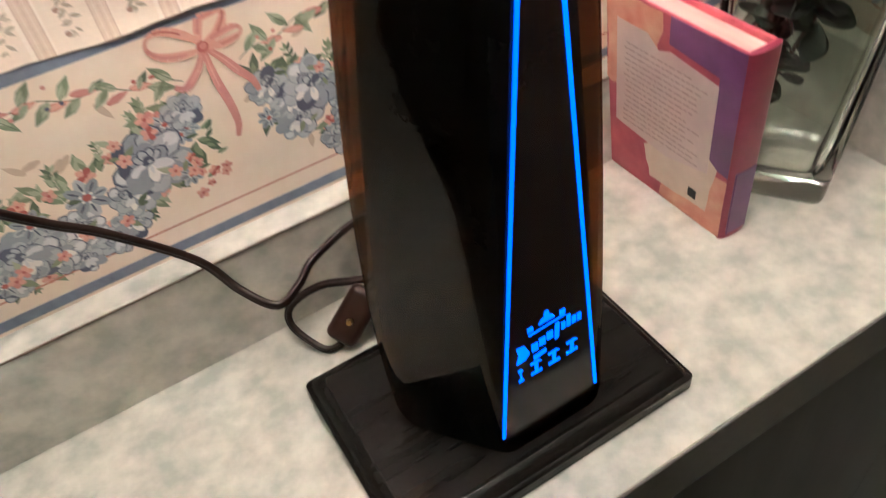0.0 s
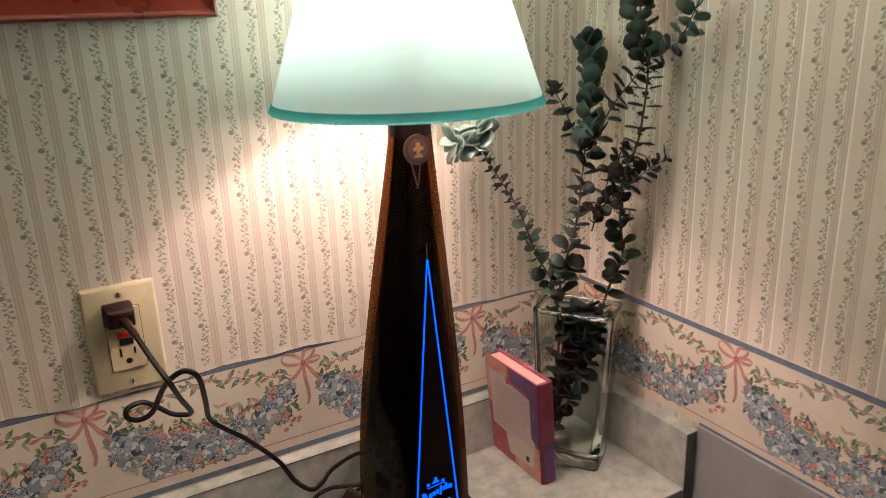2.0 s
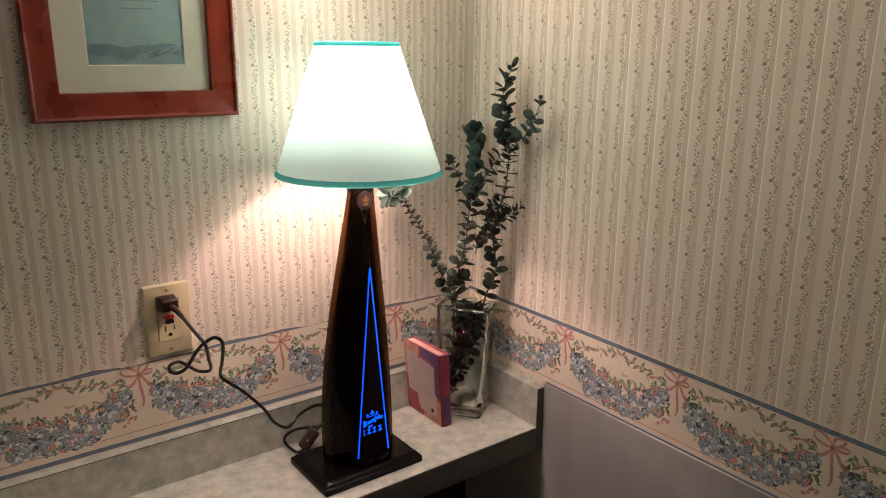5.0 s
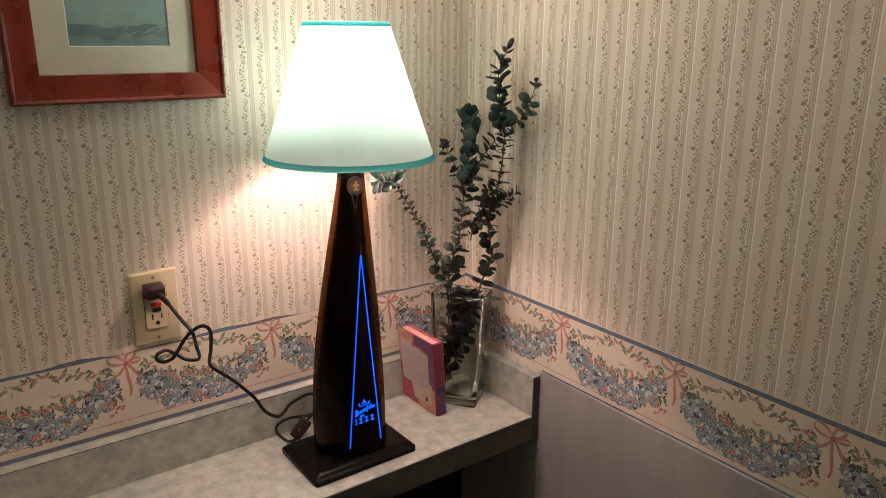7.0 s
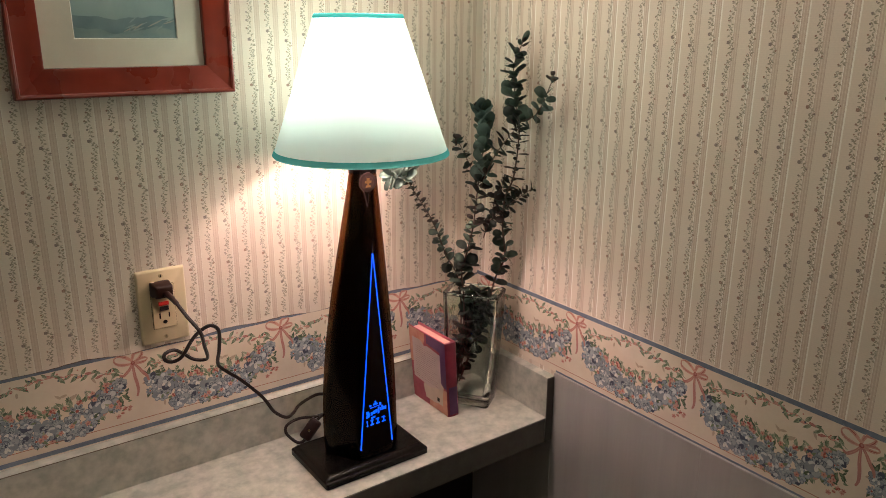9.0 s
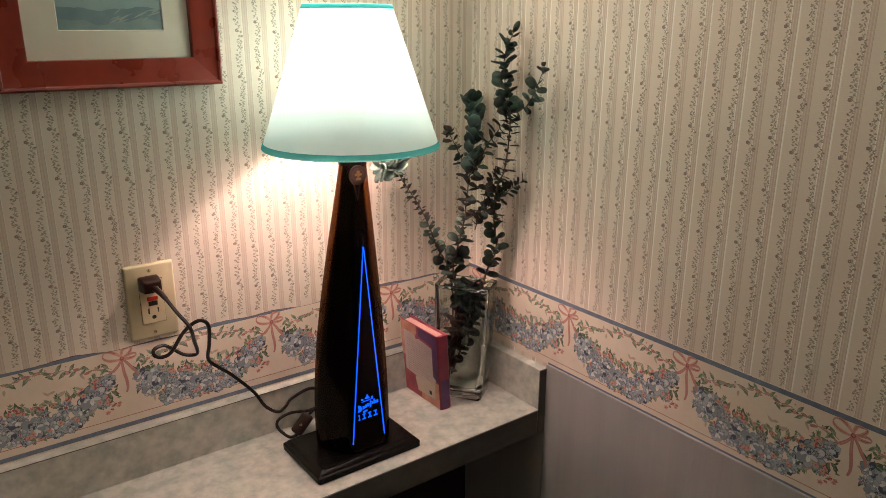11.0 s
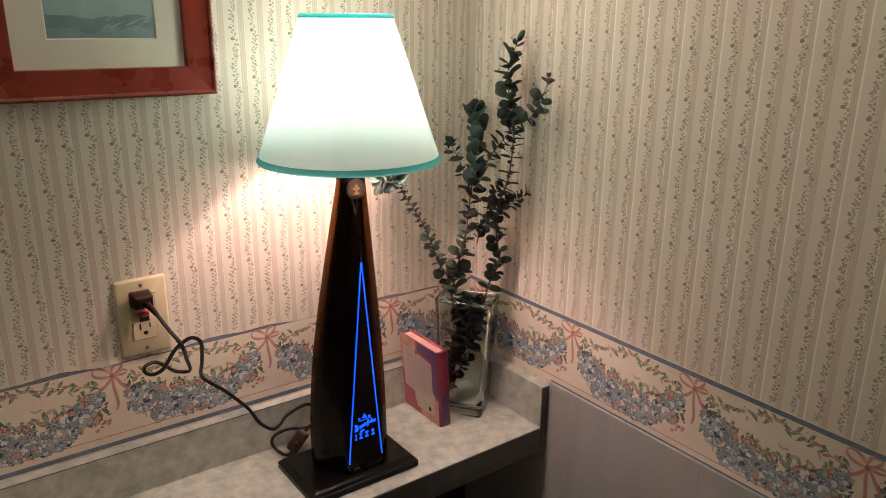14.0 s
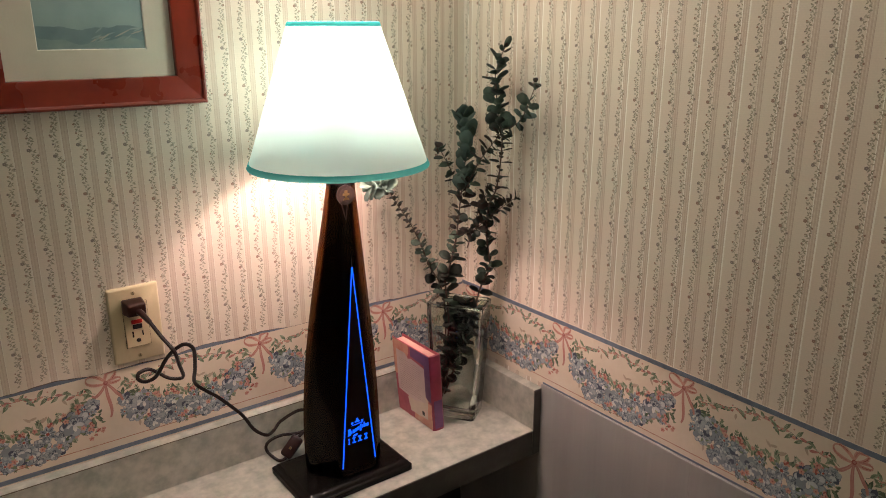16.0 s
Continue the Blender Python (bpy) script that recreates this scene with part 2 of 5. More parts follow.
LEAVES = [
    surface("leaf_green", (0.036, 0.055, 0.040), (0.075, 0.104, 0.076), 70, 0.6, bump=0.15, spec=0.28, vary=0.3),
    surface("leaf_dark", (0.018, 0.0225, 0.0185), (0.038, 0.046, 0.036), 70, 0.6, bump=0.15, spec=0.28, vary=0.3),
    surface("leaf_blue", (0.066, 0.100, 0.085), (0.105, 0.150, 0.126), 70, 0.6, bump=0.15, spec=0.28, vary=0.2),
    surface("leaf_pale", (0.13, 0.19, 0.16), (0.21, 0.28, 0.235), 70, 0.72, bump=0.15, spec=0.18, vary=0.15),
    surface("leaf_dry", (0.0303, 0.0220, 0.0187), (0.0550, 0.0413, 0.0330), 70, 0.72, bump=0.15, spec=0.18, vary=0.3),
]


def shade_cloth(name, thin, thick, body_colour, share, open_share):
    """Cloth that glows when lit from behind; a small share of the light passes straight through the gaps of the weave."""
    m, nodes, links, bsdf = nodes_of(name)
    out = nodes["Material Output"]
    cloth, through_light, mix = nodes.new("ShaderNodeBsdfDiffuse"), nodes.new("ShaderNodeBsdfTranslucent"), nodes.new("ShaderNodeMixShader")
    coords, weave = nodes.new("ShaderNodeTexCoord"), nodes.new("ShaderNodeTexNoise")
    weave.inputs["Scale"].default_value = 500.0
    links.new(coords.outputs["Object"], weave.inputs["Vector"])
    ramp = nodes.new("ShaderNodeValToRGB")
    ramp.color_ramp.elements[0].color, ramp.color_ramp.elements[1].color = (*thin, 1), (*thick, 1)
    links.new(weave.outputs["Fac"], ramp.inputs["Fac"])
    links.new(ramp.outputs["Color"], through_light.inputs["Color"])
    cloth.inputs["Color"].default_value = (*body_colour, 1)
    mix.inputs["Fac"].default_value = share
    links.new(cloth.outputs[0], mix.inputs[1])
    links.new(through_light.outputs[0], mix.inputs[2])
    gaps, woven = nodes.new("ShaderNodeBsdfTransparent"), nodes.new("ShaderNodeMixShader")
    gaps.inputs["Color"].default_value, woven.inputs["Fac"].default_value = (*thick, 1), open_share
    links.new(mix.outputs[0], woven.inputs[1])
    links.new(gaps.outputs[0], woven.inputs[2])
    links.new(woven.outputs[0], out.inputs["Surface"])
    return m


shade_fabric = shade_cloth("shade_cloth", (0.52, 0.88, 0.87), (0.56, 0.97, 0.93), (0.80, 0.87, 0.85), 0.056, 0.074)
teal_cloth = shade_cloth("teal_cloth", (0.16, 0.54, 0.50), (0.20, 0.63, 0.58), (0.05, 0.32, 0.33), 0.070, 0.0)


# ---- building helpers ----
def mesh_object(name, bm, material, parent=None, label="", smooth=False):
    data = bpy.data.meshes.new(name)
    bm.normal_update()
    bm.to_mesh(data)
    bm.free()
    for mat in material if isinstance(material, (list, tuple)) else [material]:
        data.materials.append(mat)
    if smooth:
        data.polygons.foreach_set("use_smooth", [True] * len(data.polygons))
        data.set_sharp_from_angle(angle=radians(38))
    ob = new(name, data)
    ob.parent = parent
    return tagged(ob, label)


def part(name, bm, material, parent, label="", smooth=False):
    return mesh_object(name, bm, material, parent, label, smooth)


def thing(name, place, label, category, group="", kind=""):
    ob = new(name)
    ob.empty_display_size = 0.05
    ob.location = place
    return tagged(ob, label, category, group, kind)


def box(x0, y0, z0, x1, y1, z1, bevel=0.0, segments=2):
    bm = bmesh.new()
    bmesh.ops.create_cube(bm, size=1.0, matrix=Matrix.Translation(((x0 + x1) / 2, (y0 + y1) / 2, (z0 + z1) / 2)) @ Matrix.Diagonal((x1 - x0, y1 - y0, z1 - z0, 1)))
    if bevel:
        bmesh.ops.bevel(bm, geom=bm.edges[:], offset=bevel, segments=segments, affect="EDGES", profile=0.5)
    return bm


def lathe(profile, centre=(0, 0, 0), count=48, caps=(False, False)):
    """A body turned about a vertical line: rows of radius and height."""
    bm = bmesh.new()
    rings = [[bm.verts.new((centre[0] + r * math.cos(a), centre[1] + r * math.sin(a), centre[2] + z)) for a in (2 * math.pi * k / count for k in range(count))] for r, z in profile]
    for low, high in zip(rings, rings[1:]):
        for k in range(count):
            bm.faces.new((low[k], low[(k + 1) % count], high[(k + 1) % count], high[k]))
    if caps[0]:
        bm.faces.new(rings[0][::-1])
    if caps[1]:
        bm.faces.new(rings[-1])
    return bm


def loft(rings, caps=True):
    bm = bmesh.new()
    rows = [[bm.verts.new(p) for p in ring] for ring in rings]
    for low, high in zip(rows, rows[1:]):
        n = len(low)
        for k in range(n):
            bm.faces.new((low[k], low[(k + 1) % n], high[(k + 1) % n], high[k]))
    if caps:
        bm.faces.new(rows[0][::-1])
        bm.faces.new(rows[-1])
    return bm


def tube_rings(points, radius, sides=8, steps=6):
    """Rings along a smooth line through the points; radius may be a pair, from start to end."""
    pts = [Vector(p) for p in points]
    line = []
    for i in range(len(pts) - 1):
        p0, p1, p2, p3 = pts[max(i - 1, 0)], pts[i], pts[i + 1], pts[min(i + 2, len(pts) - 1)]
        for k in range(steps):
            t = k / steps
            line.append(0.5 * ((2 * p1) + (p2 - p0) * t + (2 * p0 - 5 * p1 + 4 * p2 - p3) * t * t + (3 * p1 - p0 - 3 * p2 + p3) * t ** 3))
    line.append(pts[-1])
    r0, r1 = radius if isinstance(radius, tuple) else (radius, radius)
    rings, side = [], Vector((0.31, 0.93, 0.2))
    for i, p in enumerate(line):
        way = (line[min(i + 1, len(line) - 1)] - line[max(i - 1, 0)]).normalized()
        side = (side - way * side.dot(way)).normalized()
        up = way.cross(side)
        r = r0 + (r1 - r0) * i / (len(line) - 1)
        rings.append([p + r * (math.cos(a) * side + math.sin(a) * up) for a in (2 * math.pi * k / sides for k in range(sides))])
    return rings, line


def outline(points, depth0, depth1, at):
    """A flat shape with thickness from its outline; at(u, v, w) places it."""
    return loft([[at(u, v, depth0) for u, v in points], [at(u, v, depth1) for u, v in points]])


# ---- the room's shell ----
WALL_TOP, FAR = 2.36, -2.2
COUNTER, DEPTH = 0.91, -0.229
BORDER_LOW, BORDER_TOP, SPLASH_TOP = 0.989, 1.124, 0.9875

structure = dict(kind="structure")
tagged(mesh_object("floor", box(FAR, FAR, -0.1, 0.12, 0.12, 0.0), carpet), "dark carpet on the floor", "floor", **structure)
tagged(mesh_object("ceiling", box(FAR, FAR, WALL_TOP, 0.12, 0.12, WALL_TOP + 0.1), ceiling_paint), "off-white painted ceiling", "ceiling", **structure)
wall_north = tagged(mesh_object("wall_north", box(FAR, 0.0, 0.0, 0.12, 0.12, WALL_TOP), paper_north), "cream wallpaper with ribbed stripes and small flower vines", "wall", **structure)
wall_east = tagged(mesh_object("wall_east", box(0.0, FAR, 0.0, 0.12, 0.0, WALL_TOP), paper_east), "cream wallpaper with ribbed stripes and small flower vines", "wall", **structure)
tagged(mesh_object("wall_south", box(FAR, FAR - 0.12, 0.0, 0.12, FAR, WALL_TOP), paper_plain), "plain papered wall behind the camera", "wall", **structure)
tagged(mesh_object("wall_west", box(FAR - 0.12, FAR - 0.12, 0.0, FAR, 0.12, WALL_TOP), paper_plain), "plain papered wall", "wall", **structure)


# ---- printed flat shapes: leaves, petals and ribbons laid one over another ----
class Sheet:
    """Collects flat printed shapes: u along the wall, v up, w out of it."""

    def __init__(self):
        self.points, self.faces, self.inks = [], [], []

    def shape(self, outline_points, ink, layer):
        base = len(self.points)
        w = 0.00006 + 0.0000015 * layer + 0.00000015 * (len(self.faces) % 9)
        self.points += [(u, -w, v) for u, v in outline_points]
        self.faces.append(tuple(range(base, base + len(outline_points))))
        self.inks.append(PRINT_INDEX[ink])

    def petal(self, u, v, angle, length, width, ink, layer, blunt=0.62):
        c, s = math.cos(angle), math.sin(angle)
        rows = [(0, 0), (0.3, 0.36), (blunt, 0.5), (0.9, 0.30), (1, 0), (0.9, -0.30), (blunt, -0.5), (0.3, -0.36)]
        self.shape([(u + a * length * c - b * width * s, v + a * length * s + b * width * c) for a, b in rows], ink, layer)

    def leaf(self, u, v, angle, length, ink, layer):
        c, s = math.cos(angle), math.sin(angle)
        rows = [(0, 0), (0.25, 0.17), (0.55, 0.20), (1, 0), (0.55, -0.18), (0.25, -0.16)]
        self.shape([(u + a * length * c - b * length * s, v + a * length * s + b * length * c) for a, b in rows], ink, layer)

    def dot(self, u, v, r, ink, layer, sides=6):
        self.shape([(u + r * math.cos(2 * math.pi * k / sides), v + r * math.sin(2 * math.pi * k / sides)) for k in range(sides)], ink, layer)

    def ribbon(self, line, width, ink, layer):
        n = len(line) - 1
        for i in range(n):
            (u0, v0), (u1, v1) = line[i], line[i + 1]
            d = math.hypot(u1 - u0, v1 - v0) or 1
            a, b = (width(i / n) if callable(width) else width) / 2, (width((i + 1) / n) if callable(width) else width) / 2
            nu, nv = -(v1 - v0) / d, (u1 - u0) / d
            self.shape([(u0 + nu * a, v0 + nv * a), (u0 - nu * a, v0 - nv * a), (u1 - nu * b, v1 - nv * b), (u1 + nu * b, v1 + nv * b)], ink, layer)

    def data(self, name):
        mesh = bpy.data.meshes.new(name)
        mesh.from_pydata(self.points, [], self.faces)
        for m in PRINT.values():
            mesh.materials.append(m)
        mesh.polygons.foreach_set("material_index", self.inks)
        mesh.update()
        return mesh


def big_flower(sheet, rng, u, v, r, layer):
    """A blue peony: rings of outlined petals, paler towards their tips, round a dark heart."""
    turn = rng.uniform(0, 6.28)
    sheet.dot(u, v, r * 0.8, "blue_deep", layer, 10)
    for k in range(9):
        a = turn + 6.283 * (k * 4 % 9) / 9 + rng.uniform(-0.15, 0.15)
        reach, step = r * rng.uniform(0.9, 1.14), layer + 0.4 * k
        sheet.petal(u, v, a, reach * 1.04, r * 0.76, "blue" if k % 2 else "blue_deep", step + 0.1)
        sheet.petal(u, v, a, reach, r * 0.68, rng.choice(["blue", "blue_soft", "blue_soft"]), step + 0.2)
        sheet.petal(u + 0.55 * reach * math.cos(a), v + 0.55 * reach * math.sin(a), a, reach * 0.40, r * 0.42, rng.choice(["blue_soft", "blue_pale", "blue", "blue_soft"]), step + 0.3)
        sheet.petal(u + 0.25 * r * math.cos(a), v + 0.25 * r * math.sin(a), a, reach * 0.45, r * 0.06, "blue_deep", step + 0.35)
    for k in range(6):
        a = turn + 0.4 + 6.283 * k / 6
        sheet.petal(u, v, a, r * 0.62, r * 0.50, "blue_deep" if k % 2 else "blue", layer + 4.0 + 0.3 * k)
        sheet.petal(u, v, a, r * 0.57, r * 0.44, "blue" if k % 2 else "blue_soft", layer + 4.1 + 0.3 * k)
    lean = rng.uniform(-2.2, -0.9)
    for k in range(4):
        a = lean + 3.1416 + (k - 1.5) * 0.62
        sheet.petal(u, v, a, r * 0.46, r * 0.30, "blue_deep", layer + 6.0 + 0.1 * k)
        sheet.petal(u, v, a, r * 0.42, r * 0.22, "blue_soft", layer + 6.1 + 0.1 * k)
    for k, reach in ((-1.15, 0.60), (1.15, 0.62), (-0.6, 0.70), (0.6, 0.68), (0.0, 0.60)):
        a, length = lean + k, r * reach * rng.uniform(0.92, 1.1)
        sheet.petal(u, v, a, length * 1.06, r * 0.36, "blue", layer + 6.7 + 0.1 * (1.2 - abs(k)))
        sheet.petal(u, v, a, length, r * 0.30, ("white" if r > 0.0110 else "blue_pale") if abs(k) < 1 else "blue_pale", layer + 7.0 + 0.1 * (1.2 - abs(k)))
        sheet.petal(u, v, a, length * 0.55, r * 0.10, "blue_pale", layer + 7.3)
    sheet.petal(u - 0.16 * r * math.sin(lean), v + 0.16 * r * math.cos(lean), lean - 1.57, r * 0.34, r * 0.17, "blue_deep", layer + 8)
    sheet.dot(u - r * 0.08 * math.cos(lean), v - r * 0.08 * math.sin(lean), r * 0.15, "blue_deep", layer + 8.5)
    sheet.dot(u + r * 0.03, v + r * 0.02, r * 0.06, "blue_soft", layer + 9)


def star_flower(sheet, rng, u, v, r, layer):
    turn = rng.uniform(0, 6.28)
    for k in range(8):
        a = turn + 6.283 * k / 8
        sheet.petal(u, v, a, r * rng.uniform(0.85, 1.05), r * 0.5, "blue" if k % 2 else "blue_soft", layer + k % 2)
        sheet.petal(u + 0.2 * r * math.cos(a), v + 0.2 * r * math.sin(a), a, r * 0.6, r * 0.10, "blue_deep", layer + 2)
    for k in range(6):
        a = turn + 6.283 * k / 6
        sheet.dot(u + 0.26 * r * math.cos(a), v + 0.26 * r * math.sin(a), r * 0.07, "white", layer + 3)
    sheet.dot(u, v, r * 0.20, "rose", layer + 4)


def blossom(sheet, rng, u, v, r, layer):
    turn = rng.uniform(0, 6.28)
    ink = rng.choice(["pink", "pink_soft", "pink", "rose"])
    for k in range(5):
        sheet.petal(u, v, turn + 1.2566 * k, r, r * 0.75, ink if k % 2 else "pink_soft", layer + k % 2)
    sheet.dot(u, v, r * 0.24, "rose", layer + 2)


def sprig(sheet, rng, u, v, angle, length, layer):
    """A twig with paired leaves."""
    end = (u + length * math.cos(angle), v + length * math.sin(angle))
    sheet.ribbon([(u, v), end], 0.0005, "leaf_deep", layer)
    for k in range(3):
        f = 0.35 + 0.3 * k
        for side in (0.7, -0.7):
            sheet.leaf(u + (end[0] - u) * f, v + (end[1] - v) * f, angle + side, length * 0.42, rng.choice(["leaf", "leaf_deep", "leaf_soft"]), layer + 1)
    sheet.leaf(*end, angle, length * 0.4, "leaf", layer + 1)


def swag_line(u, repeat):
    """The height of the flower chain between two bows."""
    s = abs(u) / (repeat / 2)
    return 1.0325 + 0.040 * (1 - min(s, 1.0)) ** 1.4


PEONIES = [(-0.021, 1.0720, 0.0100), (0.025, 1.0670, 0.0110), (0.036, 1.0405, 0.0125), (0.078, 1.0335, 0.0120), (-0.070, 1.0205, 0.0110), (-0.092, 1.0300, 0.0115),
           (0.034, 1.0540, 0.0105), (0.080, 1.0190, 0.0100), (0.066, 1.0400, 0.0110), (0.100, 1.0140, 0.0090), (-0.062, 1.0370, 0.0120), (-0.080, 1.0150, 0.0095), (-0.098, 1.0120, 0.0090),
           (0.048, 1.0580, 0.0155), (0.060, 1.0215, 0.0145), (0.092, 1.0465, 0.0125), (-0.109, 1.0240, 0.0135), (0.111, 1.0290, 0.0170), (-0.047, 1.0520, 0.0190)]
STARS = [(-0.082, 1.0470, 0.0125), (0.070, 1.0505, 0.0095), (-0.112, 1.0445, 0.0100), (-0.030, 1.0350, 0.0075), (0.096, 1.0170, 0.0085), (0.020, 1.0490, 0.0070)]


def border_motif(repeat):
    rng = random.Random(41)
    sheet = Sheet()
    # pale scrolls behind the flowers
    for k in range(26):
        u, v = rng.uniform(-repeat / 2, repeat / 2), rng.uniform(1.014, 1.09)
        sheet.petal(u, v, rng.uniform(0, 6.28), rng.uniform(0.006, 0.013), 0.004, "shade", 0)
    # leafy garland with a twisted ribbon, arched from bow to bow
    for side in (1, -1):
        line = []
        for k in range(25):
            f = k / 24
            u = side * (0.015 + (repeat / 2 - 0.015) * f)
            line.append((u, 1.0875 + 0.0190 * math.sin(f * 1.5) + 0.0016 * math.sin(f * 22)))
        sheet.ribbon(line, 0.0006, "leaf_deep", 1)
        for k in range(1, 25):
            u, v = line[k]
            if k % 3 == 0:
                a = rng.uniform(-0.35, 0.35) + (0 if side > 0 else 3.14)
                sheet.petal(u, v, a, 0.0125, 0.0042, "rose", 5)
                sheet.petal(u, v, a, 0.0120, 0.0034, rng.choice(["pink", "pink_soft"]), 6)
                continue
            a = rng.choice([0.6, -0.7, 2.4, -2.5]) + rng.uniform(-0.35, 0.35)
            ink = rng.choice(["leaf", "leaf", "leaf_deep", "leaf_soft"])
            size = rng.uniform(0.0100, 0.0160)
            sheet.leaf(u, v, a, size, ink, 2 + k % 3)
            sheet.leaf(u, v, a + 0.10, size * 0.66, "leaf_soft" if ink != "leaf_soft" else "leaf", 7)
            sheet.ribbon([(u, v), (u + size * 0.85 * math.cos(a), v + size * 0.85 * math.sin(a))], 0.0003, "leaf_deep", 8)
            if k % 5 == 4:
                for b in range(3):
                    sheet.dot(u + rng.uniform(-0.005, 0.005), v + rng.choice([-1, 1]) * rng.uniform(0.003, 0.007), 0.0012, rng.choice(["rose", "pink", "blue_deep"]), 9)
    # foliage round the flower chain
    for k in range(130):
        u = rng.uniform(0.016, repeat / 2) * rng.choice([1, -1])
        half = 0.013 + 0.010 * abs(u) / (repeat / 2)
        up = rng.choice([1, -1])
        v = swag_line(u, repeat) + up * rng.uniform(0.5, 1.12) * half
        ink = rng.choice(["leaf", "leaf_deep", "leaf_soft", "leaf_deep"])
        a, size = up * rng.uniform(0.2, 2.9), rng.uniform(0.0095, 0.0155)
        sheet.leaf(u, v, a, size, ink, 8 + k % 4)
        sheet.leaf(u, v, a + 0.1, size * 0.6, "leaf" if ink != "leaf" else "leaf_soft", 12)
    for k in range(16):
        u = rng.uniform(0.030, repeat / 2) * rng.choice([1, -1])
        up = rng.choice([1, 1, -1])
        sprig(sheet, rng, u, swag_line(u, repeat) + up * 0.018, up * rng.uniform(1.1, 2.0), rng.uniform(0.009, 0.013), 9)
    for k in range(30):
        u = rng.uniform(0.020, repeat / 2) * rng.choice([1, -1])
        half = 0.014 + 0.010 * abs(u) / (repeat / 2)
        v = swag_line(u, repeat) + rng.choice([1, -1, -1]) * rng.uniform(0.8, 1.15) * half
        blossom(sheet, rng, u, max(v, 1.004), rng.uniform(0.0035, 0.0056), 13 + 3 * (k % 2))
    # blue flowers: little ones filling the gaps, then stars and peonies
    for k in range(24):
        u = rng.uniform(0.022, repeat / 2) * rng.choice([1, -1])
        v = swag_line(u, repeat) + rng.uniform(-0.016, 0.014)
        star_flower(sheet, rng, u, v, rng.uniform(0.0055, 0.0080), 16 + 0.6 * k)
    for k, (u, v, r) in enumerate(PEONIES):
        big_flower(sheet, rng, u, v, r * 1.06, 34 + 11 * k)
    for k, (u, v, r) in enumerate(STARS):
        star_flower(sheet, rng, u, v, r, 250 + 5 * k)
    for k in range(14):
        u = rng.uniform(0.022, repeat / 2) * rng.choice([1, -1])
        v = swag_line(u, repeat) + rng.choice([1, -1]) * rng.uniform(0.008, 0.019)
        sheet.leaf(u, v, rng.uniform(0, 6.28), rng.uniform(0.006, 0.009), rng.choice(["leaf_deep", "leaf"]), 282 + k)

    for k in range(16):
        u = rng.uniform(0.022, repeat / 2) * rng.choice([1, -1])
        v = swag_line(u, repeat) + rng.choice([1, -1]) * rng.uniform(0.010, 0.022)
        blossom(sheet, rng, u, max(v, 1.006), rng.uniform(0.0034, 0.0052), 330 + 3 * k)
        sheet.leaf(u, v, rng.uniform(0, 6.28), rng.uniform(0.008, 0.013), rng.choice(["leaf", "leaf_soft", "leaf"]), 322 + 0.4 * k)

    # the ribbon bow
    def loop(turn, reach, breadth):
        line = []
        for k in range(19):
            a = 6.283 * k / 18
            p, q = reach * (1 - math.cos(a)) / 2, breadth * math.sin(a) * (0.45 + 0.55 * (1 - math.cos(a)) / 2)
            line.append((p * math.cos(turn) - q * math.sin(turn), 1.101 + p * math.sin(turn) + q * math.cos(turn)))
        return line

    for turn, reach, breadth in ((2.72, 0.0275, 0.0085), (0.98, 0.0225, 0.0075), (0.1, 0.021, 0.0042)):
        line = loop(turn, reach, breadth)
        line = [(u, min(v, 1.1155)) for u, v in line]
        sheet.ribbon(line, lambda f: 0.0019 + 0.0030 * math.sin(f * 3.14159 * 2) ** 2, "pink_soft", 310)
        sheet.ribbon(line[3:9], 0.0016, "pink", 313)
        sheet.ribbon(line[11:15], 0.0009, "rose", 315)
    for tail in ([(0, 1.101), (-0.005, 1.092), (-0.012, 1.085), (-0.016, 1.083), (-0.020, 1.086)], [(0, 1.101), (0.000, 1.090), (0.001, 1.078), (0.003, 1.066), (0.0035, 1.054), (0.001, 1.046)],
                 [(0, 1.101), (0.007, 1.092), (0.013, 1.082), (0.018, 1.075), (0.020, 1.067)]):
        fine = [tuple(p) for p in tube_rings([(u, v, 0) for u, v in tail], 0.001, 3, 4)[1]]
        fine = [(p[0], p[1]) for p in fine]
        sheet.ribbon(fine, lambda f: 0.0024 + 0.0022 * math.sin(f * 3.1), "pink", 304)
        sheet.ribbon(fine[2:9], 0.0009, "pink_soft", 307)
    sheet.dot(0, 1.101, 0.0032, "rose", 318, 8)
    sheet.dot(0.0004, 1.1014, 0.0019, "pink", 320, 8)
    for k in range(9):
        blossom(sheet, rng, rng.uniform(-0.030, -0.010), rng.uniform(1.020, 1.050), rng.uniform(0.0026, 0.0040), 300 - 3 * k)
    for k in range(8):
        sheet.leaf(rng.uniform(-0.030, -0.010), rng.uniform(1.022, 1.060), rng.uniform(-0.6, 1.0), 0.007, rng.choice(["leaf", "leaf_deep"]), 268 + k)
    return sheet.data("floral_motif")


